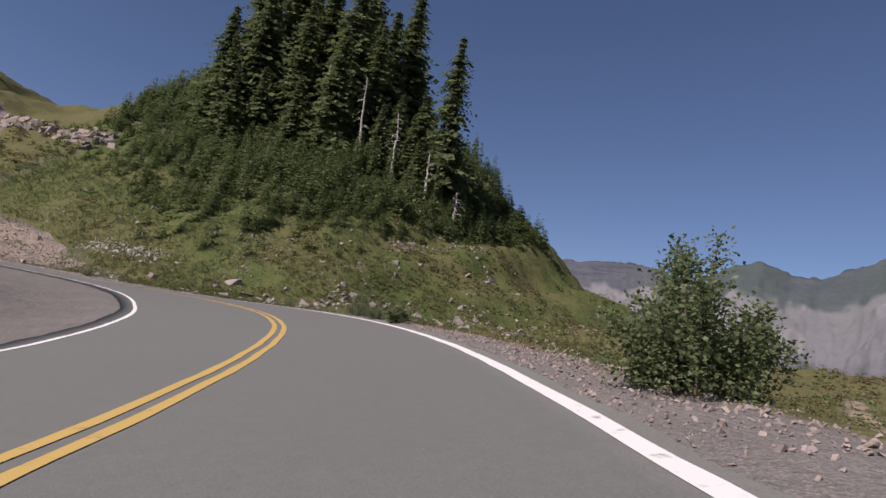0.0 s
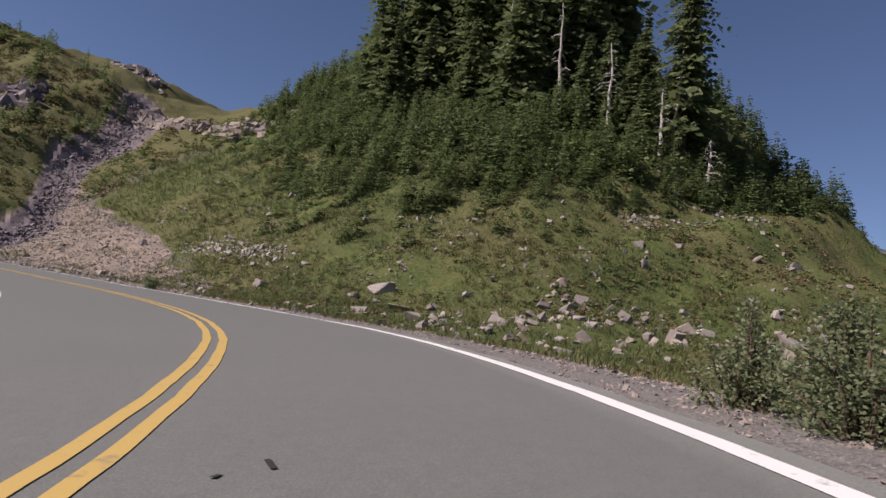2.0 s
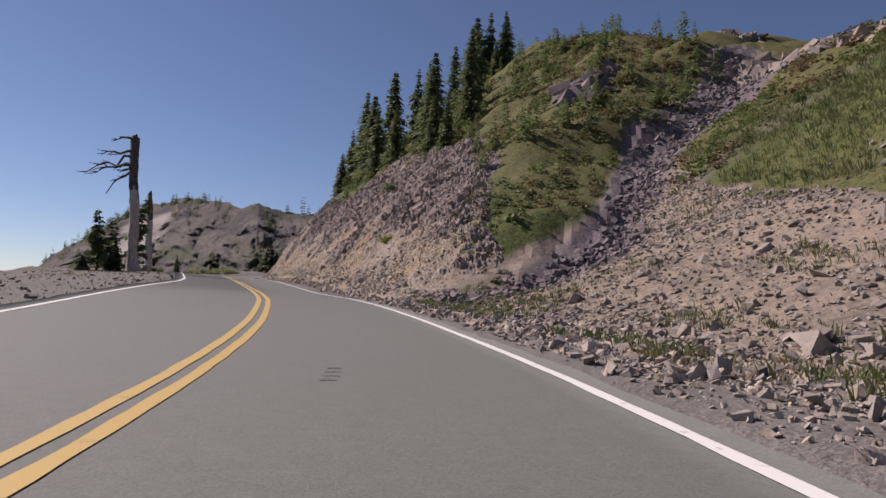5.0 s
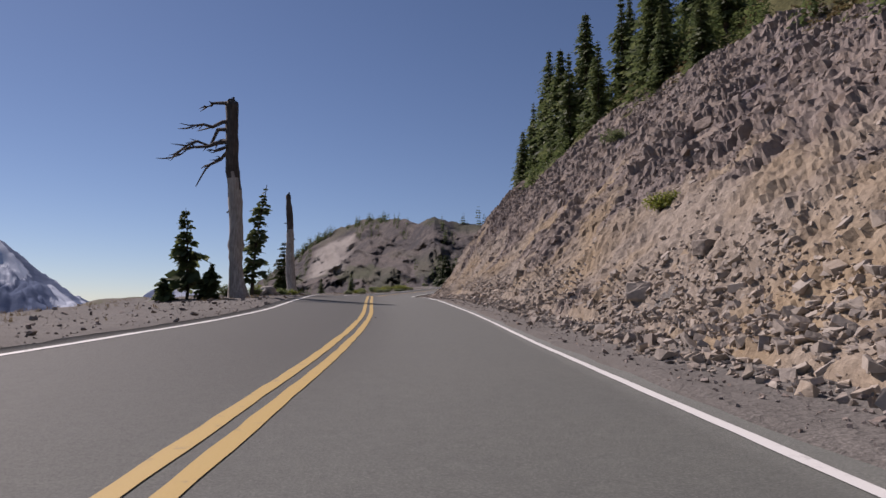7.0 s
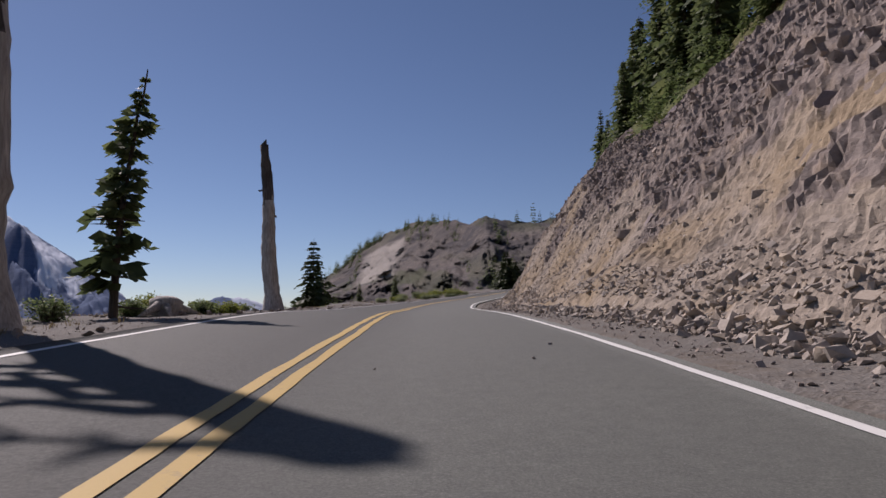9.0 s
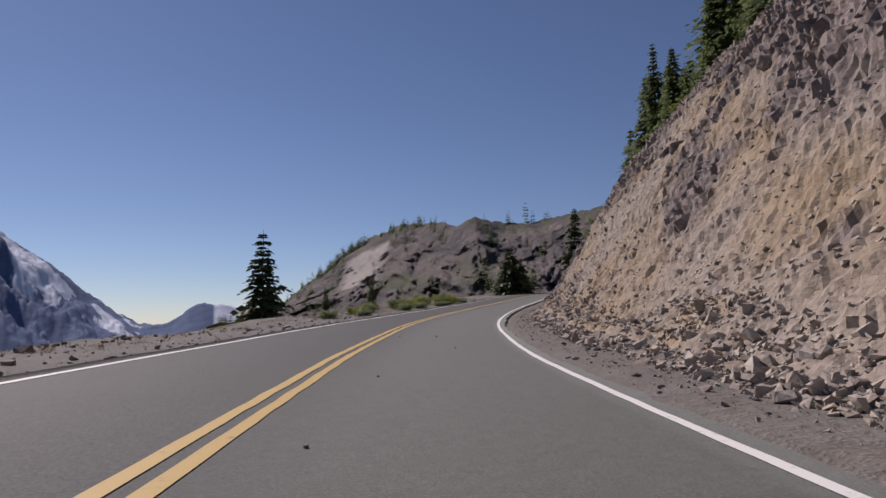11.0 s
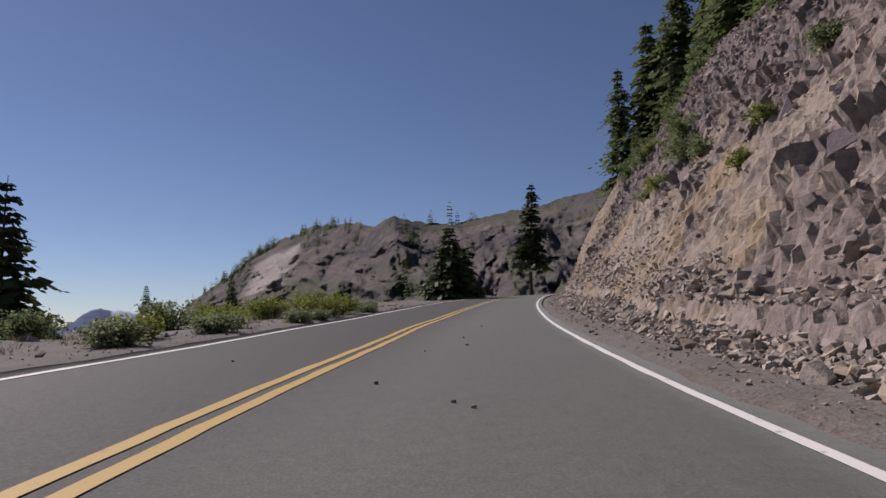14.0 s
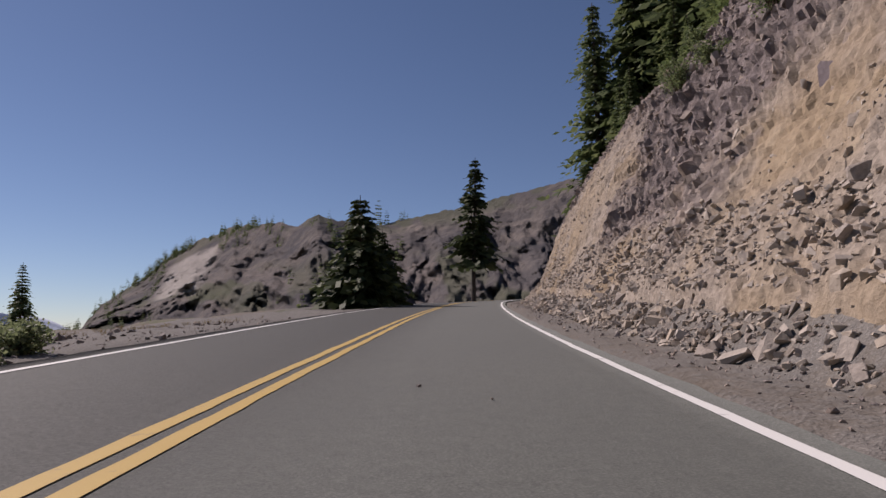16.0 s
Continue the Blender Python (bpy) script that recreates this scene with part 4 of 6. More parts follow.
for k, (x, y, sz, v) in enumerate([(38, 196, .5, 2), (34, 204, .45, 4), (31, 190, .4, 2), (44, 205, .5, 0), (27, 215, .5, 4), (49, 214, .45, 2), (22, 200, .45, 0)]):
    fir("dark fir below the edge of the slope", "firs on the valley slope", FIRS[v], x, y, sz, k * 50, z=float(height(x, y)))
# tall stand on the green hill
STAND = [(83.3, -1.4, 1.25, 3), (86.5, 2, .8, 2), (88, 5, .75, 4), (93.6, 7.7, 1.0, 0), (90, 9, 1.0, 3), (86, 13.2, .9, 1), (92, 13, 1.2, 1), (95, 17, 1.3, 0), (91, 19, 1.2, 3), (96, 22, 1.35, 1),
         (93, 25, 1.25, 0), (97, 27, 1.2, 1), (90, 28, 1.0, 2), (94, 30, 1.0, 0), (99, 12, 1.2, 1), (98, 5, 1.1, 0), (100, 18, 1.2, 0), (89, 23, .95, 4), (87, 18, .9, 4),
         (85, 7, .7, 4), (87, 26, .75, 2), (84, 3, .6, 2), (101, 24, 1.2, 1), (82, 2, .55, 4), (96, 10, 1.0, 3), (103, 21, 1.1, 0)]
for k, (x, y, sz, v) in enumerate(STAND):
    fir("tall old fir on the steep green hillside", "firs of the hillside stand", FIRS[v], x, y, sz, k * 61, 0)


def dead_fir(x, y, h, seed):
    """A bleached trunk with short bare branches all the way up."""
    g = np.random.default_rng(seed)
    e = thing("dead_tree", "bleached dead fir with short bare branches", "dead tree", "dead firs of the hillside stand")
    e.matrix_basis = pose(x, y, float(height(x, y)) - 0.1, g.uniform(-3, 3), g.uniform(-3, 3), g.uniform(0, 360))
    zs = np.linspace(0, h, 9)
    tv, tf = tube([(0.06 * g.normal(), 0.06 * g.normal(), z) for z in zs], [0.20 * (1 - 0.85 * z / h) for z in zs], 7)
    put("trunk", mesh_of("dead_fir_trunk", tv, tf, [SNAG_WOOD]), e)
    for k in range(22):
        z, a = h * g.uniform(0.35, 0.98), g.uniform(0, 6.28)
        L = (1.15 - z / h) * g.uniform(0.8, 2.6)
        o = np.array([math.cos(a), math.sin(a), 0.0])
        bv, bf = tube([(0, 0, z), o * 0.6 * L + (0, 0, z - 0.05 * L), o * L + (0, 0, z - 0.35 * L)], [0.05, 0.03, 0.008], 4)
        put("branch", mesh_of("dead_fir_branch", bv, bf, [SNAG_WOOD]), e)


for k, (x, y, h) in enumerate([(84.6, 9.0, 11.0), (83.0, 4.6, 9.0), (82.4, -0.6, 10.5), (88.5, 15.5, 13.0), (80.9, -3.2, 4.5), (81.5, 0.4, 6.0)]):
    dead_fir(x, y, h, 900 + k)
# trees above the cutting
TOPS = [(100, 15.1, 0.40, 4), (104, 18.6, 0.55, 3), (108, 16.6, 0.45, 4), (110, 21.6, 0.60, 2), (112, 17.6, 0.46, 0), (114, 18.5, 0.52, 0), (117, 15.5, 0.46, 2), (121, 16.5, 0.50, 4), (123, 19.5, 0.60, 2), (126, 15.5, 0.60, 2), (130, 16.0, 0.48, 4), (132, 18.5, 0.68, 0), (135, 16.5, 0.62, 0), (140, 13.0, 0.50, 4), (145, 14.5, 0.60, 2), (155, 14.5, 0.50, 0), (153, 16.0, 0.60, 1), (141, 16.0, 0.75, 3), (164, 13.0, 0.50, 4), (170, 12.2, 0.60, 2), (178, 12.0, 0.68, 4)]
for k, (s, d, sz, v) in enumerate(TOPS):
    x, y, _ = along(s, d)
    fir("slender fir above the rock cutting", "firs above the cutting", FIRS[v], float(x), float(y), sz, k * 83, 0)
KNOB = [(90.7, 95.9, .72, 2), (89.4, 97.2, .65, 0), (92.0, 94.2, .6, 2), (87.6, 99.6, .6, 3), (85.5, 103.0, .62, 3), (90.0, 93.0, .4, 4), (93.6, 96.5, .5, 0)]
for k, (x, y, sz, v) in enumerate(KNOB):
    fir("slender fir on the skyline of the knob", "firs above the cutting", FIRS[v], x, y, sz, k * 71, 0)
BLUFF = [(100.8, 179.2, 1.2, 3), (103.2, 177.0, 1.3, 0), (104.8, 173.6, 1.2, 1), (106.5, 170.5, 1.2, 3), (103.6, 181.0, 1.1, 2), (106.0, 177.5, 1.25, 1), (99.6, 174.5, .55, 4), (101.5, 170.5, .6, 2), (98.2, 171.5, .45, 4), (103.5, 167.0, .8, 0), (98.5, 166, .35, 4)]
for k, (x, y, sz, v) in enumerate(BLUFF):
    fir("tall dark fir on the end of the bluff", "firs on the bluff", FIRS[v], x, y, sz, k * 47, 0)


# ---- dead trees on the verge ----
def snag(x, y, h, r0, r1, label, lean, branches, seed, split):
    g = np.random.default_rng(seed)
    z0 = float(height(x, y)) - 0.2
    e = thing("dead_tree", label, "dead tree")
    e.matrix_basis = pose(x, y, z0)
    zs = np.linspace(0, h, 34)
    pts = [(lean[0] * (z / h) + 0.05 * math.sin(z * 1.1 + seed), lean[1] * (z / h), z) for z in zs]
    rad = [(r0 + (r1 - r0) * (z / h)) * (1 + 0.55 * math.exp(-z / 0.5)) * (1 + 0.05 * g.normal() * (z > 0.5)) * (1 - 0.22 * smooth(0.62, 0.70, z / h) * (r0 > 0.4)) for z in zs]
    v, f = tube(pts, rad, 14)
    v = v + 0.05 * np.stack([fbm(v[:, 0] * 5, v[:, 1] * 5, v[:, 2] * 0.6, 3, seed), fbm(v[:, 0] * 5, v[:, 1] * 5, v[:, 2] * 0.6, 3, seed + 7), 0 * v[:, 0]], 1)
    def bark(q):
        c = np.mean([v[i] for i in q], 0)
        return c[2] + 1.6 * float(vnoise(math.atan2(c[1], c[0]) * 0.9, c[2] * 0.35, 0, seed + 3)) >= split * h
    low, high = [q for q in f if not bark(q)], [q for q in f if bark(q)]
    def kept(fs):
        ids = sorted({i for q in fs for i in q})
        at = {i: k for k, i in enumerate(ids)}
        return v[ids], [tuple(at[i] for i in q) for q in fs]
    lv, low = kept(low)
    hv, high = kept(high)
    put("trunk", mesh_of("snag_trunk", lv, low, [SNAG_WOOD], True), e, "silver-grey barkless lower trunk")
    put("upper_trunk", mesh_of("snag_top", hv, high, [SNAG_DARK], True), e, "dark bark on the upper trunk")
    tip, tf = tube([pts[-1], (pts[-1][0] + 0.25 * r0, pts[-1][1], h + 0.28)], [r1 * 0.8, 0.02], 6)
    put("broken_tip", mesh_of("snag_tip", tip, tf, [SNAG_DARK]), e)
    for bz, a, L, dip in branches:
        o = np.array([lean[0] * bz / h, lean[1] * bz / h, bz])
        d = np.array([math.cos(a), math.sin(a), 0])
        s = np.array([-d[1], d[0], 0])
        line = [o + d * L * w + np.array([0, 0, dip * L * w * w - 0.25 * L * w]) + 0.06 * L * g.normal(size=3) * (w > 0) for w in np.linspace(0, 1, 6)]
        pieces = [tube(line, np.linspace(0.12, 0.03, 6), 6)]
        for t in range(7):
            p = line[g.integers(2, 6)]
            q = p + d * g.uniform(0.1, 0.35) * L + s * g.uniform(-0.3, 0.3) * L + np.array([0, 0, g.uniform(-0.25, 0.1) * L])
            pieces.append(tube([p, (p + q) / 2 + 0.03 * g.normal(size=3), q], [0.045, 0.03, 0.010], 4))
        limb = put("branch", mesh_of("snag_branch", pieces[0][0], pieces[0][1], [SNAG_DARK]), e)
        for tv, tf in pieces[1:]:
            put("twig", mesh_of("snag_twig", tv, tf, [SNAG_DARK]), limb)
    return e


W = math.pi
snag(50.8, 75.7, 9.9, 0.37, 0.28, "tall weathered dead trunk with broken branches", (-0.75, 0.3), [(10.0, W, 1.2, -0.05), (8.9, W + .1, 2.2, 0.0), (8.5, W - .15, 3.0, -0.2), (7.9, W + .2, 2.4, -0.1), (8.1, W - .5, 1.1, -0.1), (7.4, W, 1.6, -0.75), (7.6, W + .4, 1.0, -0.1), (4.6, W, .3, -.6)], 3, 0.62)
snag(52.4, 95.4, 8.2, 0.40, 0.19, "slender leaning dead spar without bark", (-0.45, 0), [(4.8, 0.3, .35, .1), (6.0, W, .3, .1)], 8, 0.7)


def ragged_fir(x, y, h, lean, seed, label, wide=1.1, lopsided=0.75, low=0.12):
    tr, cr = fir_meshes("ragged_fir", h, wide, seed, low, whorls=27, ring=8, ragged=0.85, droop=0.5, steps_out=5, bend=lean, blade=1.6, lopsided=lopsided)
    fir(label, "", (tr, cr), x, y, 1.0, 180)


ragged_fir(48.5, 75.5, 4.4, 0.06, 31, "stunted one-sided fir beside the dead trunk", 1.3, 0.8, 0.14)
ragged_fir(50.9, 80.6, 6.3, -0.10, 32, "narrow leaning fir behind the dead trunk", 1.25, 0.5, 0.15)
ragged_fir(49.5, 75.0, 1.7, -0.1, 33, "dwarf fir at the foot of the dead trunk", 0.9, 0.0, 0.02)
ragged_fir(47.6, 74.8, 1.1, 0.05, 35, "dwarf fir at the foot of the dead trunk", 0.8, 0.0, 0.02)


def stump(x, y, seed):
    """A low weathered root stump."""
    g = np.random.default_rng(seed)
    e = thing("tree_stump", "low grey weathered root stump on the gravel", "stump")
    e.matrix_basis = pose(x, y, float(height(x, y)) - 0.05)
    zs = np.linspace(0, 0.55, 6)
    v, f = tube([(0.1 * z, 0.05, z) for z in zs], [0.55 * (1 - 0.55 * z / 0.55) + 0.08 * g.normal() for z in zs], 12)
    v = v + 0.07 * np.stack([fbm(v[:, 0] * 4, v[:, 1] * 4, v[:, 2] * 3, 3, seed), fbm(v[:, 0] * 4, v[:, 1] * 4, v[:, 2] * 3, 3, seed + 5), fbm(v[:, 0] * 3, v[:, 1] * 3, v[:, 2], 3, seed + 7)], 1)
    put("bole", mesh_of("stump_bole", v, f, [SNAG_WOOD], True), e)
    for k in range(6):
        a, L = k * 1.05 + g.uniform(-0.3, 0.3), g.uniform(0.6, 1.2)
        d = np.array([math.cos(a), math.sin(a), 0])
        v, f = tube([d * 0.2 + (0, 0, 0.3), d * 0.55 * L + (0, 0, 0.16), d * L + (0, 0, 0.0)], [0.16, 0.10, 0.03], 7)
        put("root", mesh_of("stump_root", v, f, [SNAG_WOOD], True), e)


stump(51.6, 82.2, 5)

# ---- thickets of young firs and shrubs ----
def scatter_mesh(templates, places, turns, sizes, lift=0.0, tilt=None, g=None):
    """Copies of loose-blade templates (arrays of vertices, k to a face) joined into one array."""
    out = []
    for n, (p, t, s) in enumerate(zip(places, turns, sizes)):
        v = templates[n % len(templates)]
        c, q = math.cos(t), math.sin(t)
        sx, sy, sz = s if np.ndim(s) else (s, s, s)
        w = np.stack([(v[:, 0] * c - v[:, 1] * q) * sx, (v[:, 0] * q + v[:, 1] * c) * sy, v[:, 2] * sz], 1)
        out.append(w + p)
    return np.concatenate(out)


def on_land(s, d, sink=0.0):
    p = along(s, d)
    return np.stack([p[:, 0], p[:, 1], height(p[:, 0], p[:, 1]) - sink], 1)


def stuff(name, label, category, me):
    return tagged(new(name, me), label, category, kind="stuff")


young = [sprays(3.0, 1.05, 300 + k, whorls=14, ring=6, steps_out=2, low=0.02, droop=0.45, ragged=0.55, blade=1.02) for k in range(10)]
N = 16000
s, d = rng.uniform(40, 76, N), rng.uniform(12, 70, N)
edge = np.interp(s, [41, 42.5, 44, 47, 50, 54, 58, 62, 66, 70, 76], [70, 46, 34, 21, 16, 15, 18, 23, 28, 33, 38])
thick = fbm(s * 0.25, d * 0.12, 0, 3, 81)
keep = (d < 58) & (rng.random(N) < (0.34 + 0.006 * d + 0.35 * thick) * smooth(-11, 6, d - edge - 6 * thick))
s, d, inside = s[keep][:1900], d[keep][:1900], smooth(-6, 12, (d - edge)[keep][:1900])
p = on_land(s, d, 0.1)
v = scatter_mesh(young, p, rng.uniform(0, 6.28, len(p)), [(a, a, b) for a, b in zip((0.75 + 0.75 * inside) * rng.uniform(0.7, 1.35, len(p)), (0.42 + 0.70 * inside) * (0.55 + 1.0 * rng.random(len(p)) ** 1.6))])
stuff("young_firs", "dense thicket of young firs on the steep hillside", "fir thicket", mesh_of("young_firs", v, quad_faces(v), [FIR_YOUNG]))
# along the top of the cutting and on the knob beside the stream bed
N = 900
s, d = rng.uniform(84, 205, N), rng.uniform(9, 34, N)
toe_top = np.interp(s, TOE[0], TOE[1])
keep = (d > toe_top) & (rng.random(N) < 0.75 - 0.012 * d)
s, d = s[keep], d[keep]
p = on_land(s, d, 0.15)
v = scatter_mesh(young, p, rng.uniform(0, 6.28, len(p)), [(a, a, b) for a, b in zip(rng.uniform(0.6, 1.5, len(p)), rng.uniform(0.35, 1.1, len(p)))])
stuff("young_firs", "young firs and shrubs along the top of the cutting", "fir thicket", mesh_of("cutting_firs", v, quad_faces(v), [FIR_YOUNG]))

# far firs on the ridge and its slope
far_tpl = [sprays(10, 1.9, 400 + k, whorls=8, ring=5, steps_out=2, low=0.02, ragged=0.35, blade=2.2) for k in range(4)]
rows_n, cols_n = HILL_V.shape[:2]
span = (HILL_LINE[0][0], HILL_LINE[-1][0])
N = 2600
bb = rng.uniform(-12, 17, N)
uu = np.where(rng.random(N) < 0.35, 1.0 - 0.04 * rng.random(N), rng.uniform(0.25, 1.0, N))
clump = fbm(bb * 0.9, uu * 6, 0, 3, 93)
on_top = uu > 0.95
crest = on_top & (bb < 7.6) & (fbm(bb * 2.2, 0.3, 0, 2, 94) + rng.normal(0, 0.15, N) > -0.05)
keep = np.where(bb < -1.5, clump > -0.15, np.where((bb > 2.4) & (bb < 7.6), (uu > 0.80) & (uu < 0.95) & (clump > 0.05), (clump > 0.42) & ~((bb < 3) & (uu > 0.3)))) & ~on_top | crest
bb, uu = bb[keep], uu[keep]
lone = np.array([13.2, 13.5, 13.8, 15.0, 15.3, 15.6, 16.7, 17.0, 17.2])
bb, uu = np.r_[bb, lone], np.r_[uu, np.ones(len(lone))]
kk = np.round((bb - span[0]) / (span[1] - span[0]) * (cols_n - 1)).astype(int)
up = np.round(uu * 110).astype(int)
p = HILL_V[up, kk] - np.array([0, 0, 1.0])
reach = np.hypot(p[:, 0] - HUB[0], p[:, 1] - HUB[1])
v = scatter_mesh(far_tpl, p, rng.uniform(0, 6.28, len(p)), [(a * 1.2, a * 1.2, a) for a in (0.35 + 1.1 * rng.random(len(p)) ** 1.7) * np.clip(reach / 700.0, 0.6, 2.4) * np.r_[np.ones(len(p) - len(lone)), 1.5 * np.ones(len(lone))]])
stuff("distant_firs", "scattered dark firs on the distant ridge", "distant trees", mesh_of("distant_firs", v, quad_faces(v), [FIR]))

# ---- broadleaf bushes ----
def bush(x, y, wide, high, leaves, size, mat, label, seed, spires=0, z=None):
    g = np.random.default_rng(seed)
    z0 = (float(height(x, y)) if z is None else z) - 0.05
    e = thing("bush", label, "bush")
    e.matrix_basis = pose(x, y, z0)
    ends, pieces = [], []
    for k in range(22):
        a, r = g.uniform(0, 6.28), wide * math.sqrt(g.uniform(0.02, 1)) * 0.85
        top = high * g.uniform(0.6, 1.0) * (1 - 0.35 * (r / wide) ** 2)
        tip = np.array([math.cos(a) * r, math.sin(a) * r, top])
        mid = np.array([tip[0] * 0.35, tip[1] * 0.35, top * 0.5]) + 0.06 * g.normal(size=3)
        pieces.append(tube([(0.12 * math.cos(a), 0.12 * math.sin(a), -0.1), mid, tip], [0.022, 0.014, 0.004], 5))
        ends.append((mid, tip))
    for k in range(spires):
        a, r = g.uniform(0, 6.28), 0.25 * wide * g.random()
        tip = np.array([0.35 * wide + math.cos(a) * r * 1.6, math.sin(a) * r, high * g.uniform(1.15, 1.4)])
        mid = np.array([tip[0] * 0.7, tip[1] * 0.7, high * 0.7])
        pieces.append(tube([(0, 0, 0), mid, tip], [0.02, 0.012, 0.003], 5))
        ends.append((mid, tip))
    sv, sf = joined(pieces)
    put("woody_base", mesh_of("bush_stems", sv, sf, [BARK_BROWN]), e)
    q = []
    for n in range(leaves):
        m, t = ends[g.integers(len(ends))]
        w = g.uniform(-0.1, 1.05)
        c = m + (t - m) * w + g.normal(size=3) * np.array([0.13, 0.13, 0.12]) * wide * (1.15 - 0.75 * max(w, 0))
        c[2] = max(c[2], 0.06) if g.random() > 0.3 else g.uniform(0.05, 0.5) * high
        d = g.normal(size=3)
        d[2] = abs(d[2]) * 0.4
        d = d / np.linalg.norm(d) * size * g.uniform(0.6, 1.3)
        u = np.cross(d, g.normal(size=3))
        u = u / (np.linalg.norm(u) + 1e-9) * np.linalg.norm(d) * 0.32
        q.append([c, c + d * 0.5 + u, c + d, c + d * 0.5 - u])
    v = np.array(q).reshape(-1, 3)
    tagged(put("leaves", mesh_of("bush_leaves", v, quad_faces(v), [mat]), e, "green leaves on thin stems"), kind="stuff")
    return e


bush(13.2, -0.45, 1.12, 1.02, 15000, 0.05, LEAF, "tall leafy alder bush at the edge of the gravel shoulder", 51, 5)
bush(27.9, 1.9, 0.65, 0.55, 3200, 0.06, LEAF, "low green alder bush on the gravel shoulder", 52)
bush(32.9, 3.2, 0.7, 0.62, 6500, 0.038, LEAF_PALE, "tall leafy herbs and willow at the edge of the road", 53, 9)
bush(30.6, 2.6, 0.5, 0.5, 4200, 0.038, LEAF_PALE, "pale green willow bush on the gravel shoulder", 59)
bush(33.8, 3.6, 0.5, 0.6, 4200, 0.036, LEAF_PALE, "tuft of pale grey-green herbs on the shoulder", 60, 7)
bush(52.4, 83.3, 0.55, 0.45, 1300, 0.07, LEAF, "low green shrub beside the root stump", 62)
bush(52.9, 84.0, 0.7, 0.35, 1500, 0.07, LEAF_YELLOW, "yellow-green herbs beside the root stump", 63)
bush(51.0, 81.5, 0.5, 0.5, 1200, 0.07, LEAF, "low green shrub beside the root stump", 64)
bush(51.2, 21.7, 0.48, 0.58, 3000, 0.042, LEAF_PALE, "low green bush at the edge of the road", 54)
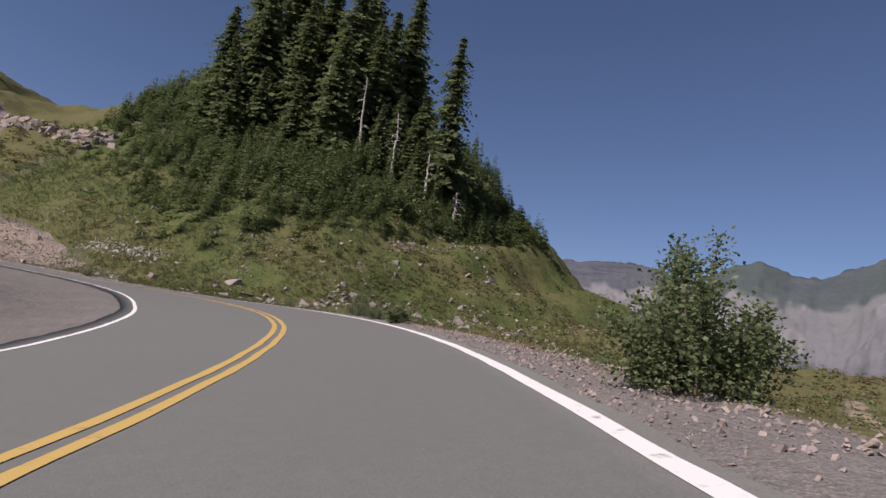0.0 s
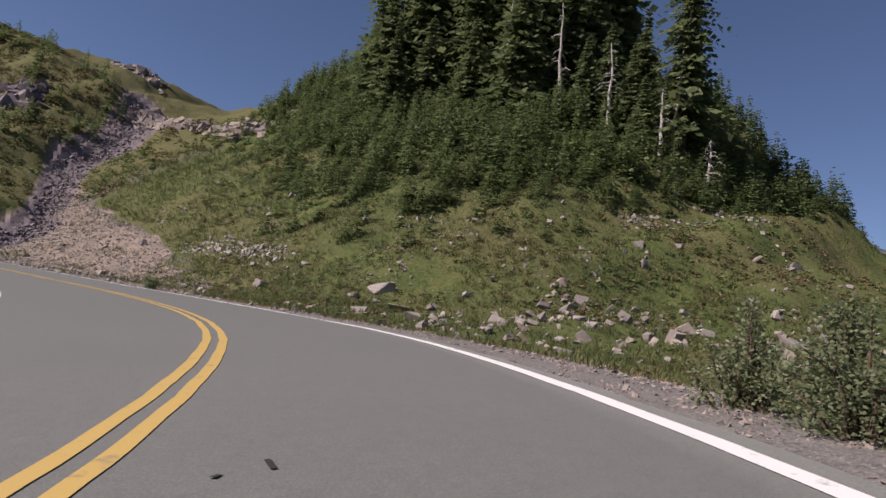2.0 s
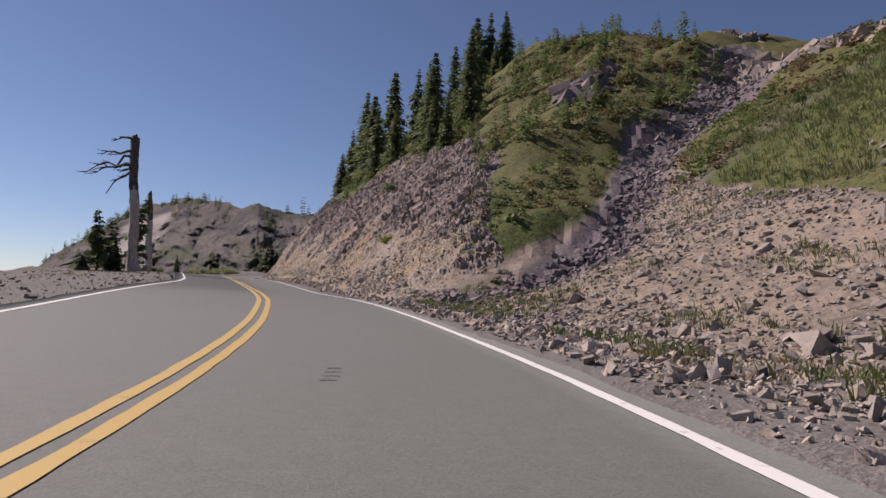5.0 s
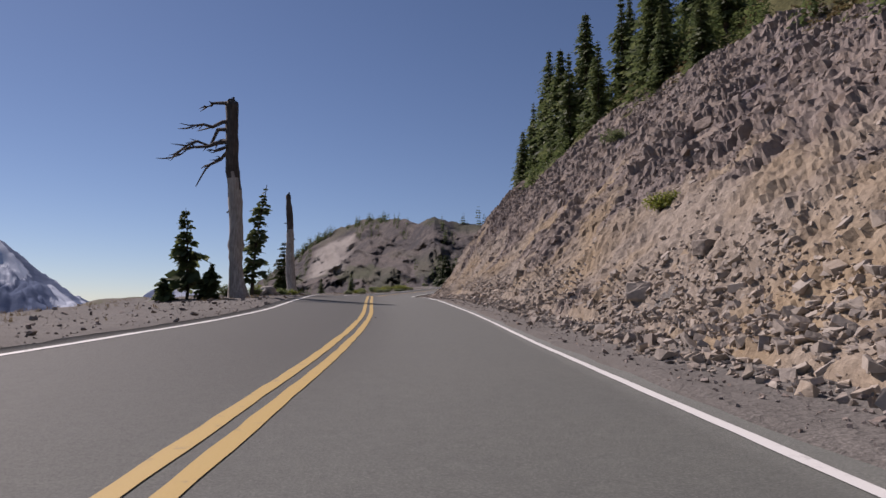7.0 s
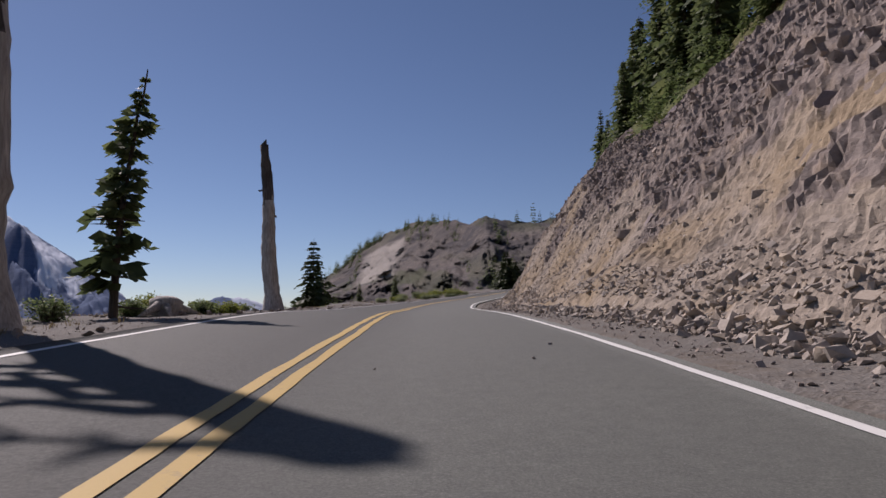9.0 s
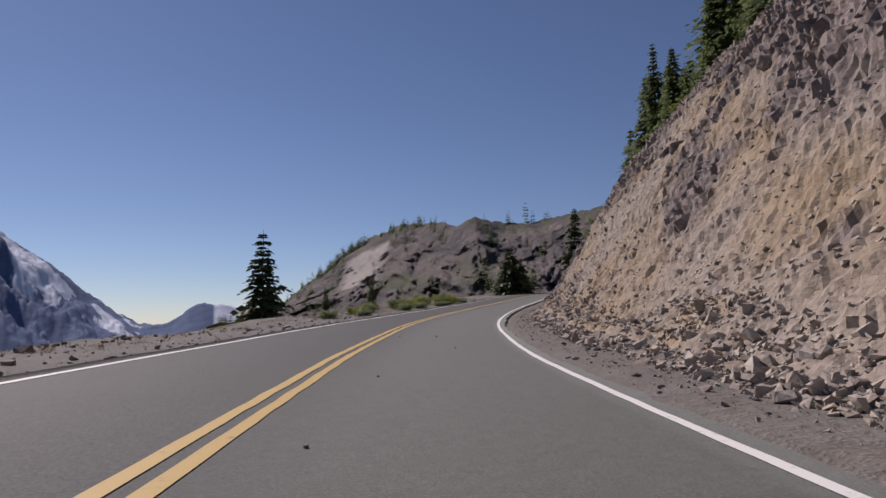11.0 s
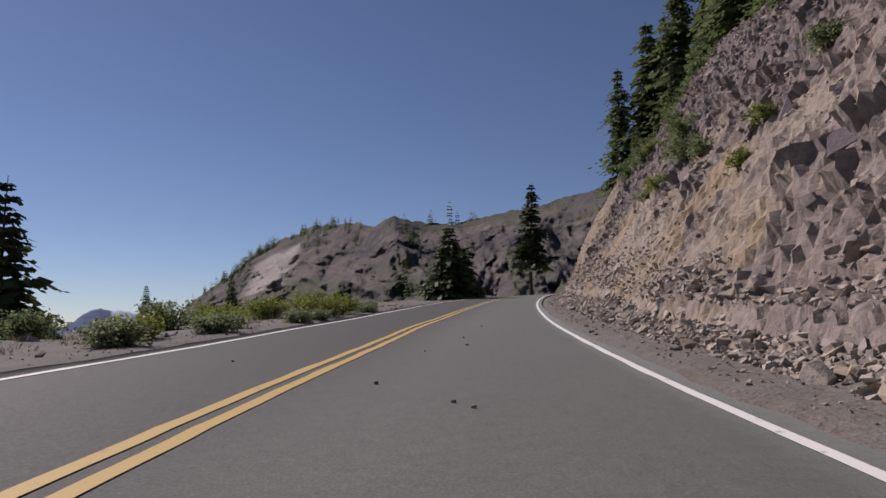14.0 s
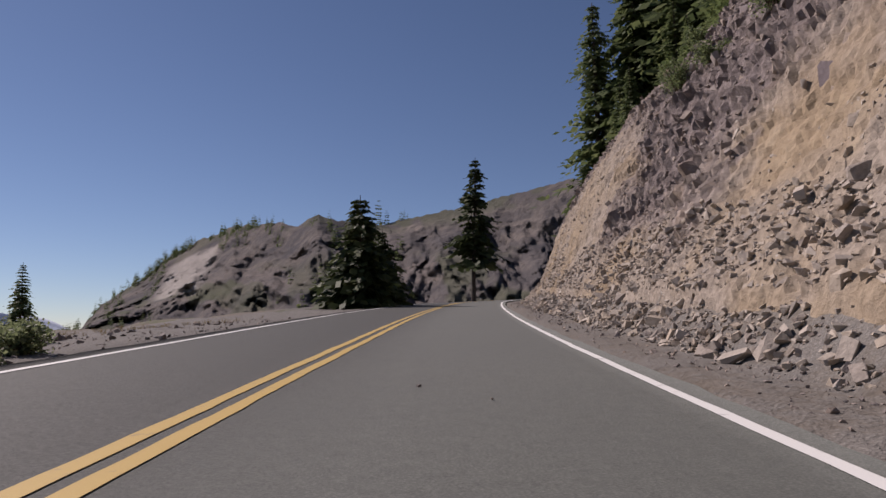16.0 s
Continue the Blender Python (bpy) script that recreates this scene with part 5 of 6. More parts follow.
for k, (ss, dd, w, h, mat, lab) in enumerate([(167.9, -5.9, 1.3, 1.0, LEAF_YELLOW, "sunlit yellow-green willow bush beside the road"), (170.3, -6.0, 1.2, 0.85, LEAF_YELLOW, "sunlit yellow-green willow bush beside the road"),
                                              (164.2, -5.4, 0.6, 0.45, LEAF_PALE, "round grey-green shrub on the verge"), (165.7, -5.3, 0.55, 0.42, LEAF_PALE, "round grey-green shrub on the verge"), (159.8, -5.7, 0.7, 0.5, LEAF_PALE, "round grey-green shrub on the verge"),
                                              (156.5, -5.9, 0.75, 0.5, LEAF_PALE, "round grey-green shrub on the verge"), (172.3, -5.3, 0.6, 0.42, LEAF_PALE, "round grey-green shrub on the verge"), (153.0, -7.4, 0.7, 0.6, LEAF_PALE, "round grey-green shrub on the verge"),
                                              (162.7, -8.4, 1.0, 0.9, LEAF, "green bush behind the verge"), (158.8, -9.2, 0.9, 0.7, LEAF, "green bush behind the verge"), (173.7, -5.7, 0.6, 0.5, LEAF_PALE, "round grey-green shrub on the verge"),
                                              (109.1, -7.8, 0.8, 0.6, LEAF_YELLOW, "yellowing low shrub by the lay-by"), (110.9, -7.0, 0.6, 0.4, LEAF_YELLOW, "yellowing low shrub by the lay-by"), (106.8, -9.0, 0.7, 0.7, LEAF, "low green shrub by the lay-by"),
                                              (122.7, -9.4, 0.7, 0.5, LEAF, "low green shrub by the lay-by"),
                                              (145.1, -7.0, 0.70, 0.45, LEAF_PALE, "round grey-green shrub on the verge"),
                                              (148.0, -6.0, 0.65, 0.40, LEAF_PALE, "round grey-green shrub on the verge"),
                                              (150.5, -7.2, 0.80, 0.50, LEAF_YELLOW, "yellow-green low shrub on the verge"),
                                              (155.0, -8.0, 0.90, 0.55, LEAF_YELLOW, "yellow-green low shrub on the verge"),
                                              (158.1, -6.4, 0.80, 0.50, LEAF_YELLOW, "yellow-green low shrub on the verge"),
                                              (161.7, -6.4, 0.90, 0.60, LEAF_YELLOW, "yellow-green low shrub on the verge"),
                                              (164.9, -8.3, 1.10, 0.80, LEAF_YELLOW, "sunlit yellow-green willow bush beside the road"),
                                              (168.9, -8.2, 1.20, 0.90, LEAF_YELLOW, "sunlit yellow-green willow bush beside the road"),
                                              (176.2, -7.6, 0.80, 0.55, LEAF_PALE, "round grey-green shrub on the verge"),
                                              (168.4, 6.7, 1.1, 1.2, LEAF, "green bush growing on the rock face"), (169.6, 7.0, 1.0, 0.9, LEAF, "green bush growing on the rock face"), (170.4, 6.1, 0.9, 0.5, LEAF_YELLOW, "yellow-green bush growing on the rock face"), (172.4, 6.2, 0.8, 0.5, LEAF_PALE, "pale bush growing on the rock face"), (171.2, 6.9, 0.8, 0.6, LEAF, "green bush growing on the rock face"), (178.8, 7.2, 0.8, 1.1, LEAF, "green bush growing on the rock face"), (165.6, 6.4, 0.7, 0.5, LEAF_PALE, "pale bush growing on the rock face"), (161.5, 6.1, 0.6, 0.45, LEAF_YELLOW, "yellow-green bush growing on the rock face"), (175, 8, 0.9, 1, LEAF, "green bush growing on the rock face"), (178, 7.6, 0.8, 0.6, LEAF_PALE, "pale bush growing on the rock face"), (184, 7.8, 0.8, 0.8, LEAF, "green bush growing on the rock face"), (186, 7.4, 0.9, 1.2, LEAF, "green bush growing on the rock face"), (178.0, 7.6, 0.8, 0.4, LEAF_YELLOW, "yellow-green bush growing on the rock face"), (161.4, 6.6, 0.6, 0.4, LEAF_YELLOW, "yellow-green bush growing on the rock face"), (160.2, 7.6, 0.7, 0.6, LEAF, "green bush growing on the rock face"), (155.5, 10.0, 0.7, 0.6, LEAF_YELLOW, "yellow-green bush growing on the rock face"), (188, 9, 0.9, 0.9, LEAF, "green bush growing on the rock face"), (175.2, 9.8, 0.9, 0.8, LEAF_PALE, "pale bush growing on the rock face"), (100, 10.6, 0.9, 0.7, LEAF, "green bush growing on the rock face"), (152, 11.5, 0.8, 0.7, LEAF_YELLOW, "yellow-green bush growing on the rock face"), (86, 6.4, 0.7, 0.4, LEAF_YELLOW, "yellow-green bush growing on the rock face")]):
    x, y, _ = along(ss, dd)
    foot = None
    if dd > 0:                                            # rooted on the broken face, not on the slope under it
        near_by = np.argsort((FACE_P[:, 0] - x) ** 2 + (FACE_P[:, 1] - y) ** 2)[:12]
        foot = max(float(height(x, y)), float(FACE_P[near_by, 2].mean()) - 0.1)
    bush(float(x), float(y), w, h, int(2400 * w * w + 700), 0.07, mat, lab, 70 + k, 0, foot)

# ---- grass ----
def tufts(n, g, tall, blades=8):
    out = []
    for k in range(n):
        q = []
        for b in range(blades):
            a, r, h = g.uniform(0, 6.28), g.uniform(0, 0.10), tall * g.uniform(0.5, 1.2)
            o = np.array([math.cos(a) * r, math.sin(a) * r, -0.03])
            lean = np.array([math.cos(a), math.sin(a), 0]) * h * g.uniform(0.15, 0.6)
            side = np.array([-math.sin(a), math.cos(a), 0]) * 0.007
            q.append([o - side, o + side, o + lean * 0.45 + np.array([0, 0, h * 0.7]) + side * 0.7, o + lean + np.array([0, 0, h])])
        out.append(np.array(q).reshape(-1, 3))
    return out


TUFT = tufts(10, rng, 0.17, 7)


def grass(name, label, s, d, size, mat):
    p = on_land(s, d)
    v = scatter_mesh(TUFT, p, rng.uniform(0, 6.28, len(p)), size)
    stuff(name, label, "grass", mesh_of(name, v, quad_faces(v), [mat]))


N = 56000
s, d = rng.uniform(8, 76, N), 2.9 + 24 * rng.random(N) ** 1.2
clump = fbm(s * 0.5, d * 0.5, 0, 3, 85)
stony_edge = np.interp(d, [4, 5, 9, 11, 13.5, 16.5], [48, 50, 56, 61, 66, 75])
keep = ((s < stony_edge) | ((s < 58) | (d > 12)) & (rng.random(N) < 0.22)) & (gully(s, d) < 0.15) & (s < stream(d) - 1.0) & (d > lane(s, 1) + 1.5 + 0.6 * clump) & ((s > 27) | (rng.random(N) < 0.12)) & (clump + rng.normal(0, 0.4, N) > -0.3)
s, d = s[keep], d[keep]
grass("meadow_grass", "green meadow grass on the slope above the road", s, d, rng.uniform(0.5, 1.3, len(s)) * (1 + 0.02 * d), GRASS)
N = 9000
s, d = rng.uniform(10, 66, N), 3.0 + 12 * rng.random(N) ** 2
clump = fbm(s * 0.6, d * 0.6, 0, 3, 87)
keep = (clump > 0.05) & (d > lane(s, 1) + 1.3) & (s < 58)
grass("dry_grass", "dry reddish grass along the shoulder", s[keep], d[keep], rng.uniform(0.3, 0.7, keep.sum()), GRASS_DRY)
N = 4000
s, d = rng.uniform(72, 186, N), -(6.2 + 7 * rng.random(N))
clump = fbm(s * 0.3, d * 0.4, 0, 3, 88)
keep = clump > 0.32
grass("verge_grass", "sparse dry grass on the gravel verge", s[keep], d[keep], rng.uniform(0.4, 0.9, keep.sum()), GRASS_DRY)
N = 3600
s, d = rng.uniform(50, 72, N), rng.uniform(2.6, 9.5, N)
keep = (fbm(s * 0.7, d * 0.7, 0, 2, 89) + 0.08 * (6 - d) > 0.24) & (d > 3.2)
grass("ditch_grass", "bright grass tufts among the fallen stones", s[keep], d[keep], rng.uniform(0.6, 1.2, keep.sum()), GRASS)

low_tpl = [sprays(0.5, 0.45, 600 + k, whorls=3, ring=5, steps_out=2, low=0.02, ragged=0.5, blade=1.5) for k in range(6)]
HEATHER = leaf_material("heather", (0.085, 0.066, 0.032), (0.15, 0.12, 0.055), (0.23, 0.18, 0.09), 0.3, 0.35)
SHRUBLET = leaf_material("low_shrub_leaves", (0.06, 0.085, 0.026), (0.12, 0.15, 0.045), (0.21, 0.23, 0.08), 0.35, 0.38)


def cover(name, label, s, d, size, mat):
    p = on_land(s, d, 0.03)
    v = scatter_mesh(low_tpl, p, rng.uniform(0, 6.28, len(p)), size)
    stuff(name, label, "low shrubs", mesh_of(name, v, quad_faces(v), [mat]))


def spread_cover(n, s0, s1, d0, d1, seed, least):
    s, d = rng.uniform(s0, s1, n), d0 + (d1 - d0) * rng.random(n) ** 1.3
    keep = ((s < 54) | (s > stream(d)) | (d > 13)) & (fbm(s * 0.4, d * 0.25, 0, 3, seed) > least) & (d > np.interp(s, *TOE) - 0.3) & (gully(s, d) < 0.3)
    return s[keep], d[keep]


for mat, lab, seed in ((HEATHER, "brown heather patches on the mountain meadow", 201), (SHRUBLET, "low green shrubs on the mountain meadow", 203)):
    s1, d1 = spread_cover(4200, 12, 64, 4.5, 44, seed, -0.05)
    s0, d0 = spread_cover(1300, 30, 47, 14, 60, seed + 5, -0.1)
    s1, d1 = np.r_[s1, s0], np.r_[d1, d0]
    s2, d2 = spread_cover(2800, 72, 116, 5.5, 36, seed + 1, 0.0)
    s3, d3 = spread_cover(800, 100, 212, 10, 24, seed + 2, 0.0)
    s, d = np.r_[s1, s2, s3], np.r_[d1, d2, d3]
    big = np.r_[np.full(len(s1), 1.15), np.full(len(s2) + len(s3), 1.6)]
    cover("heather" if seed == 201 else "low_shrubs", lab, s, d, big * rng.uniform(0.3, 0.75, len(s)) * (0.8 + 0.022 * np.minimum(d, 40)), mat)

# ---- stones ----
def chip(g, points, flat, long):
    """An angular broken stone: the hull of a few points, as vertices and triangles."""
    b = bmesh.new()
    q = np.sign(g.uniform(-1, 1, (points, 3))) * g.uniform(0.25, 1.0, (points, 3)) ** 0.6
    far = np.linalg.norm(q, axis=1)
    q = q * (np.minimum(far, 1.25) / far)[:, None]
    for c in q * np.array([long, 0.85, flat]):
        b.verts.new(c)
    got = bmesh.ops.convex_hull(b, input=b.verts)
    loose = [e for e in got["geom_interior"] + got["geom_unused"] if isinstance(e, bmesh.types.BMVert)]
    bmesh.ops.delete(b, geom=list(set(loose)), context="VERTS")
    bmesh.ops.triangulate(b, faces=b.faces)
    b.verts.index_update()
    v, f = np.array([e.co[:] for e in b.verts]), np.array([[e.index for e in t.verts] for t in b.faces])
    b.free()
    return v, f


STONES = [chip(rng, 10 + k % 5, rng.uniform(0.35, 0.8), rng.uniform(0.9, 1.5)) for k in range(28)]


def stone_field(name, label, p, size, mat, sink=0.25, tilt=0.6, bedded=False):
    vs, fs, base = [], [], 0
    pick = rng.integers(0, len(STONES), len(p))
    for k, (sv, sf) in enumerate(STONES):
        i = np.where(pick == k)[0]
        if not len(i):
            continue
        a, b, c = rng.normal(0, tilt, len(i)), rng.normal(0, tilt, len(i)), rng.uniform(0, 6.28, len(i))
        x, y, z = sv[:, 0][None], sv[:, 1][None], sv[:, 2][None]
        ca, sa, cb, sb, cc, sc = (w[:, None] for w in (np.cos(a), np.sin(a), np.cos(b), np.sin(b), np.cos(c), np.sin(c)))
        y, z = y * ca - z * sa, y * sa + z * ca
        x, z = x * cb + z * sb, -x * sb + z * cb
        x, y = x * cc - y * sc, x * sc + y * cc
        w = np.stack([x, y, z], -1) * size[i][:, None, None]
        up = np.tile([0.0, 0.0, 1.0], (len(i), 1))
        if bedded:                                        # lay the stones into the slope
            q = p[i]
            up = np.stack([height(q[:, 0] - 0.4, q[:, 1]) - height(q[:, 0] + 0.4, q[:, 1]), height(q[:, 0], q[:, 1] - 0.4) - height(q[:, 0], q[:, 1] + 0.4), np.full(len(i), 0.8)], 1)
            up /= np.linalg.norm(up, axis=1)[:, None]
            e1 = np.cross(np.tile([0.0, 1.0, 0.0], (len(i), 1)), up)
            e1 /= np.linalg.norm(e1, axis=1)[:, None]
            e2 = np.cross(up, e1)
            w = w[..., 0:1] * e1[:, None] + w[..., 1:2] * e2[:, None] + w[..., 2:3] * up[:, None]
        w = w + p[i][:, None, :] + (up * (size[i] * (0.35 - sink))[:, None])[:, None]
        vs.append(w.reshape(-1, 3))
        fs.append((sf[None] + (base + np.arange(len(i)) * len(sv))[:, None, None]).reshape(-1, 3))
        base += len(i) * len(sv)
    stuff(name, label, "stones", mesh_of(name, np.concatenate(vs), np.concatenate(fs), [mat]))


# stones standing out of the cut face
pick = rng.choice(len(FACE_P), 30000, replace=False)
p, hard_at, blk = FACE_P[pick], FACE_HARD[pick], fbm(FACE_S[pick] * 0.4, FACE_D[pick] * 0.6, 0, 3, 95)
keep = blk + rng.normal(0, 0.35, len(p)) > -0.25
p, hard_at = p[keep], hard_at[keep]
size = 0.020 + 0.045 * rng.random(len(p)) ** 2 + 0.10 * rng.random(len(p)) ** 14
soft = hard_at < 0.5
stone_field("rock_face_blocks", "angular tan stones standing out of the ochre soil", p[soft], size[soft] * 0.85, ROCK_SOIL, 0.32, 0.5, True)
stone_field("rock_face_blocks", "grey-purple blocks standing out of the upper rock face", p[~soft], size[~soft] * 1.3, ROCK_GREY, 0.30, 0.5, True)
# broken ledges high on the face
N = 800
s, d = np.r_[rng.normal(157, 6, N // 4), rng.normal(168, 5, N // 4), rng.normal(181, 5, N // 4), rng.uniform(94, 212, N - 3 * (N // 4))], rng.normal(9.6, 1.4, N)
p = on_land(s, d)
stone_field("rock_ledge", "dark blocky ledges of broken rock below the trees", p, 0.12 + 0.26 * rng.random(N) ** 1.6, ROCK_DARK, 0.3, 0.4, True)
# rubble along the foot of the cutting
N = 13000
s = rng.uniform(71, 214, N)
d = np.maximum(2.9, lane(s, 1) + 1.2) + np.abs(rng.normal(0.5, 0.75, N))
pile = fbm(s * 0.35, d * 0.2, 0, 2, 99)
keep = pile + 0.5 * (d - 3.6) > -0.30
s, d = s[keep], d[keep]
p = on_land(s, d)
p[:, 2] += 0.14 * smooth(3.6, 4.6, d)
N = len(s)
size = 0.020 + 0.045 * rng.random(N) ** 2 + 0.10 * rng.random(N) ** 12
stone_field("rubble", "loose broken stones along the foot of the rock cutting", p, size, ROCK_TAN, 0.1)
low_face = np.flatnonzero(FACE_D < lane(FACE_S, 1) + 3.0 + 0.5 * fbm(FACE_S * 0.3, 0.5, 0, 2, 97))
pick = rng.choice(low_face, 10000)
stone_field("rubble", "apron of broken stones piled against the foot of the cutting", FACE_P[pick], 0.022 + 0.045 * rng.random(len(pick)) ** 2 + 0.075 * rng.random(len(pick)) ** 9, ROCK_SOIL, 0.15)
N = 6500
s = rng.uniform(76, 212, N)
d = np.maximum(2.9, lane(s, 1) + 1.1) + 0.8 * rng.random(N) ** 0.6
stone_field("rubble", "apron of broken stones piled against the foot of the cutting", on_land(s, d), 0.02 + 0.045 * rng.random(N) ** 2 + 0.10 * rng.random(N) ** 9, ROCK_SOIL, 0.1)
# stones of the fan below the stream bed and in the bed itself
N = 13000
d = 2.7 + 13.0 * rng.random(N) ** 1.2
low = np.interp(d, [3, 5, 9, 11, 13.5, 16.5], [49, 51, 57, 62, 67.5, 75.5])
s = low + (stream(d) - low) * rng.uniform(-0.08, 1.0, N)
p = on_land(s, d)
stone_field("scree", "pale tan scree below the stream bed", p, 0.015 + 0.04 * rng.random(N) ** 2 + 0.07 * rng.random(N) ** 10, ROCK_PALE, 0.15)
N = 2600
d = 4 + 32 * rng.random(N)
s = stream(d) + rng.normal(0, 0.55, N) * (0.8 + 0.05 * d)
p = on_land(s, d)
stone_field("stream_bed_rocks", "dark purple-grey rocks in the dry stream bed", p, 0.06 + 0.16 * rng.random(N) ** 2, ROCK_DARK, 0.2)
# stones in the meadow
N = 2600
s, d = rng.uniform(34, 66, N), 4.5 + 16 * rng.random(N) ** 1.2
clump = fbm(s * 0.45, d * 0.45, 0, 3, 97)
keep = (clump > 0.22) | (rng.random(N) < 0.06)
s, d = s[keep], d[keep]
p = on_land(s, d)
stone_field("meadow_stones", "pale stones scattered in the meadow", p, 0.04 + 0.09 * rng.random(len(s)) ** 2 + 0.18 * rng.random(len(s)) ** 8, ROCK_PALE, 0.15)
N = 380
u, w = rng.uniform(-1, 1, N), rng.normal(0, 0.55, N)
p = np.stack([60.7 + 1.75 * u - 0.9 * w, 23.7 + 3.7 * u + 0.43 * w], 1)
z = height(p[:, 0], p[:, 1])
stone_field("pale_rubble", "patch of whitish rubble in the grass", np.c_[p, z], 0.05 + 0.10 * rng.random(N) ** 2, ROCK_WHITE, 0.1)
N = 1500
s, d = rng.uniform(28, 46, N), 7 + 30 * rng.random(N)
keep = (fbm(s * 0.4, d * 0.3, 0, 3, 98) > 0.2) | (rng.random(N) < 0.08)
s, d = s[keep], d[keep]
stone_field("meadow_stones", "pale stones scattered in the heather", on_land(s, d), 0.08 + 0.16 * rng.random(len(s)) ** 2 + 0.3 * rng.random(len(s)) ** 9, ROCK_PALE, 0.15)
# pale broken streaks across the wooded slope, ledges at the head of the stream bed, an outcrop on the knob
def streak(name, label, line, n, wide, size, mat, sink):
    line = np.array(line, float)
    t = rng.random(n) * (len(line) - 1)
    k = np.minimum(t.astype(int), len(line) - 2)
    p = line[k] + (line[k + 1] - line[k]) * (t - k)[:, None] + rng.normal(0, wide, (n, 2))
    stone_field(name, label, np.c_[p, height(p[:, 0], p[:, 1])], size * (0.45 + 0.9 * rng.random(n) ** 2), mat, sink, 0.4, True)


streak("pale_rubble", "pale broken streak of stones between the young firs", [(80.3, 21.5), (82.5, 23), (86.8, 25), (91, 31)], 200, 0.55, 0.34, ROCK_WHITE, 0.15)
streak("pale_rubble", "pale broken streak of stones below the firs", [(70.5, 3.0), (72, 1.75), (75.1, -3.6), (77.5, -7)], 130, 0.40, 0.16, ROCK_PALE, 0.2)
streak("rock_ledge", "grey rock ledge at the head of the stream bed", [(85.5, 39.5), (87, 41), (88.5, 48), (90.4, 55), (91.7, 57.5)], 240, 0.8, 0.62, ROCK_GREY, 0.3)
streak("rock_ledge", "dark rock outcrop on the grassy knob", [(79.6, 62.0), (81.0, 63.2), (82.6, 64.6)], 90, 0.9, 0.8, ROCK_DARK, 0.35)
streak("rock_ledge", "weathered rock ledges on the skyline", [(103.5, 66), (107, 72), (109.5, 75)], 110, 1.3, 0.75, ROCK_GREY, 0.3)
# gravel on the shoulders and verge
N = 9000
s = np.r_[rng.uniform(-2, 72, N // 2), rng.uniform(56, 186, N // 2)]
d = np.r_[lane(s[:N // 2], 1) + 0.5 + 2.6 * rng.random(N // 2), lane(s[N // 2:], 3) - 0.6 - 6.5 * rng.random(N // 2) ** 1.4]
p = on_land(s, d)
stone_field("shoulder_gravel", "loose gravel on the road shoulders", p, 0.012 + 0.022 * rng.random(N) ** 2 + np.where(s > 40, 0.09, 0.03) * rng.random(N) ** 12, ROCK_GREY, 0.05)

N = 5000
s = rng.uniform(3, 30, N)
stone_field("shoulder_gravel", "fine grey gravel beside the white line", on_land(s, lane(s, 1) + 0.3 + 1.3 * rng.random(N)), 0.008 + 0.02 * rng.random(N) ** 2, ROCK_GREY, 0.05)
N = 7000
s = rng.uniform(73, 212, N)
d = lane(s, 1) + 0.45 + (3.4 - lane(s, 1)) * rng.random(N) ** 0.7
stone_field("shoulder_gravel", "small dark stones on the dirt shoulder below the cutting", on_land(s, d), 0.008 + 0.02 * rng.random(N) ** 2 + 0.05 * rng.random(N) ** 14, ROCK_GREY, 0.05)
N = 6000
s = rng.uniform(48, 73, N)
d = lane(s, 1) + 0.5 + 3.2 * rng.random(N)
stone_field("shoulder_rubble", "broken stones strewn from the road edge to the slope", on_land(s, d), 0.012 + 0.03 * rng.random(N) ** 2 + np.where(s > 56, 0.07, 0.03) * rng.random(N) ** 9, ROCK_TAN, 0.1)


# ---- boulders one can pick out ----
def boulder_mesh(g, mat, name="boulder"):
    v, f = chip(g, 26, 0.72, 1.1)
    b = bmesh.new()
    vs = [b.verts.new(c) for c in v]
    for t in f:
        b.faces.new([vs[i] for i in t])
    bmesh.ops.dissolve_limit(b, angle_limit=0.35, verts=b.verts, edges=b.edges)
    bmesh.ops.bevel(b, geom=list(b.edges), offset=0.05, segments=1, affect="EDGES", profile=0.5)
    bmesh.ops.triangulate(b, faces=b.faces)
    bmesh.ops.subdivide_edges(b, edges=[e for e in b.edges if e.calc_length() > 0.3], cuts=1)
    bmesh.ops.triangulate(b, faces=b.faces)
    b.verts.index_update()
    v = np.array([e.co[:] for e in b.verts])
    v = v * (1 + 0.09 * fbm(v[:, 0] * 4, v[:, 1] * 4, v[:, 2] * 4, 2, int(g.integers(999))))[:, None]
    f = np.array([[e.index for e in t.verts] for t in b.faces])
    b.free()
    return mesh_of(name, v, f, [mat])


BIG = {m: [boulder_mesh(rng, mat) for _ in range(4)] for m, mat in (("tan", ROCK_TAN), ("pale", ROCK_PALE), ("grey", ROCK_GREY))}


def boulder(kind, x, y, size, label, group, g, stretch=(1, 1, 1), sink=0.3):
    ob = new("boulder", BIG[kind][int(g.integers(4))])
    ob.matrix_basis = pose(x, y, float(height(x, y)) + size * (0.55 - sink), g.uniform(-20, 20), g.uniform(-20, 20), g.uniform(0, 360)) @ Matrix.Diagonal((size * stretch[0], size * stretch[1], size * stretch[2], 1))
    return tagged(ob, label, "boulder", group)


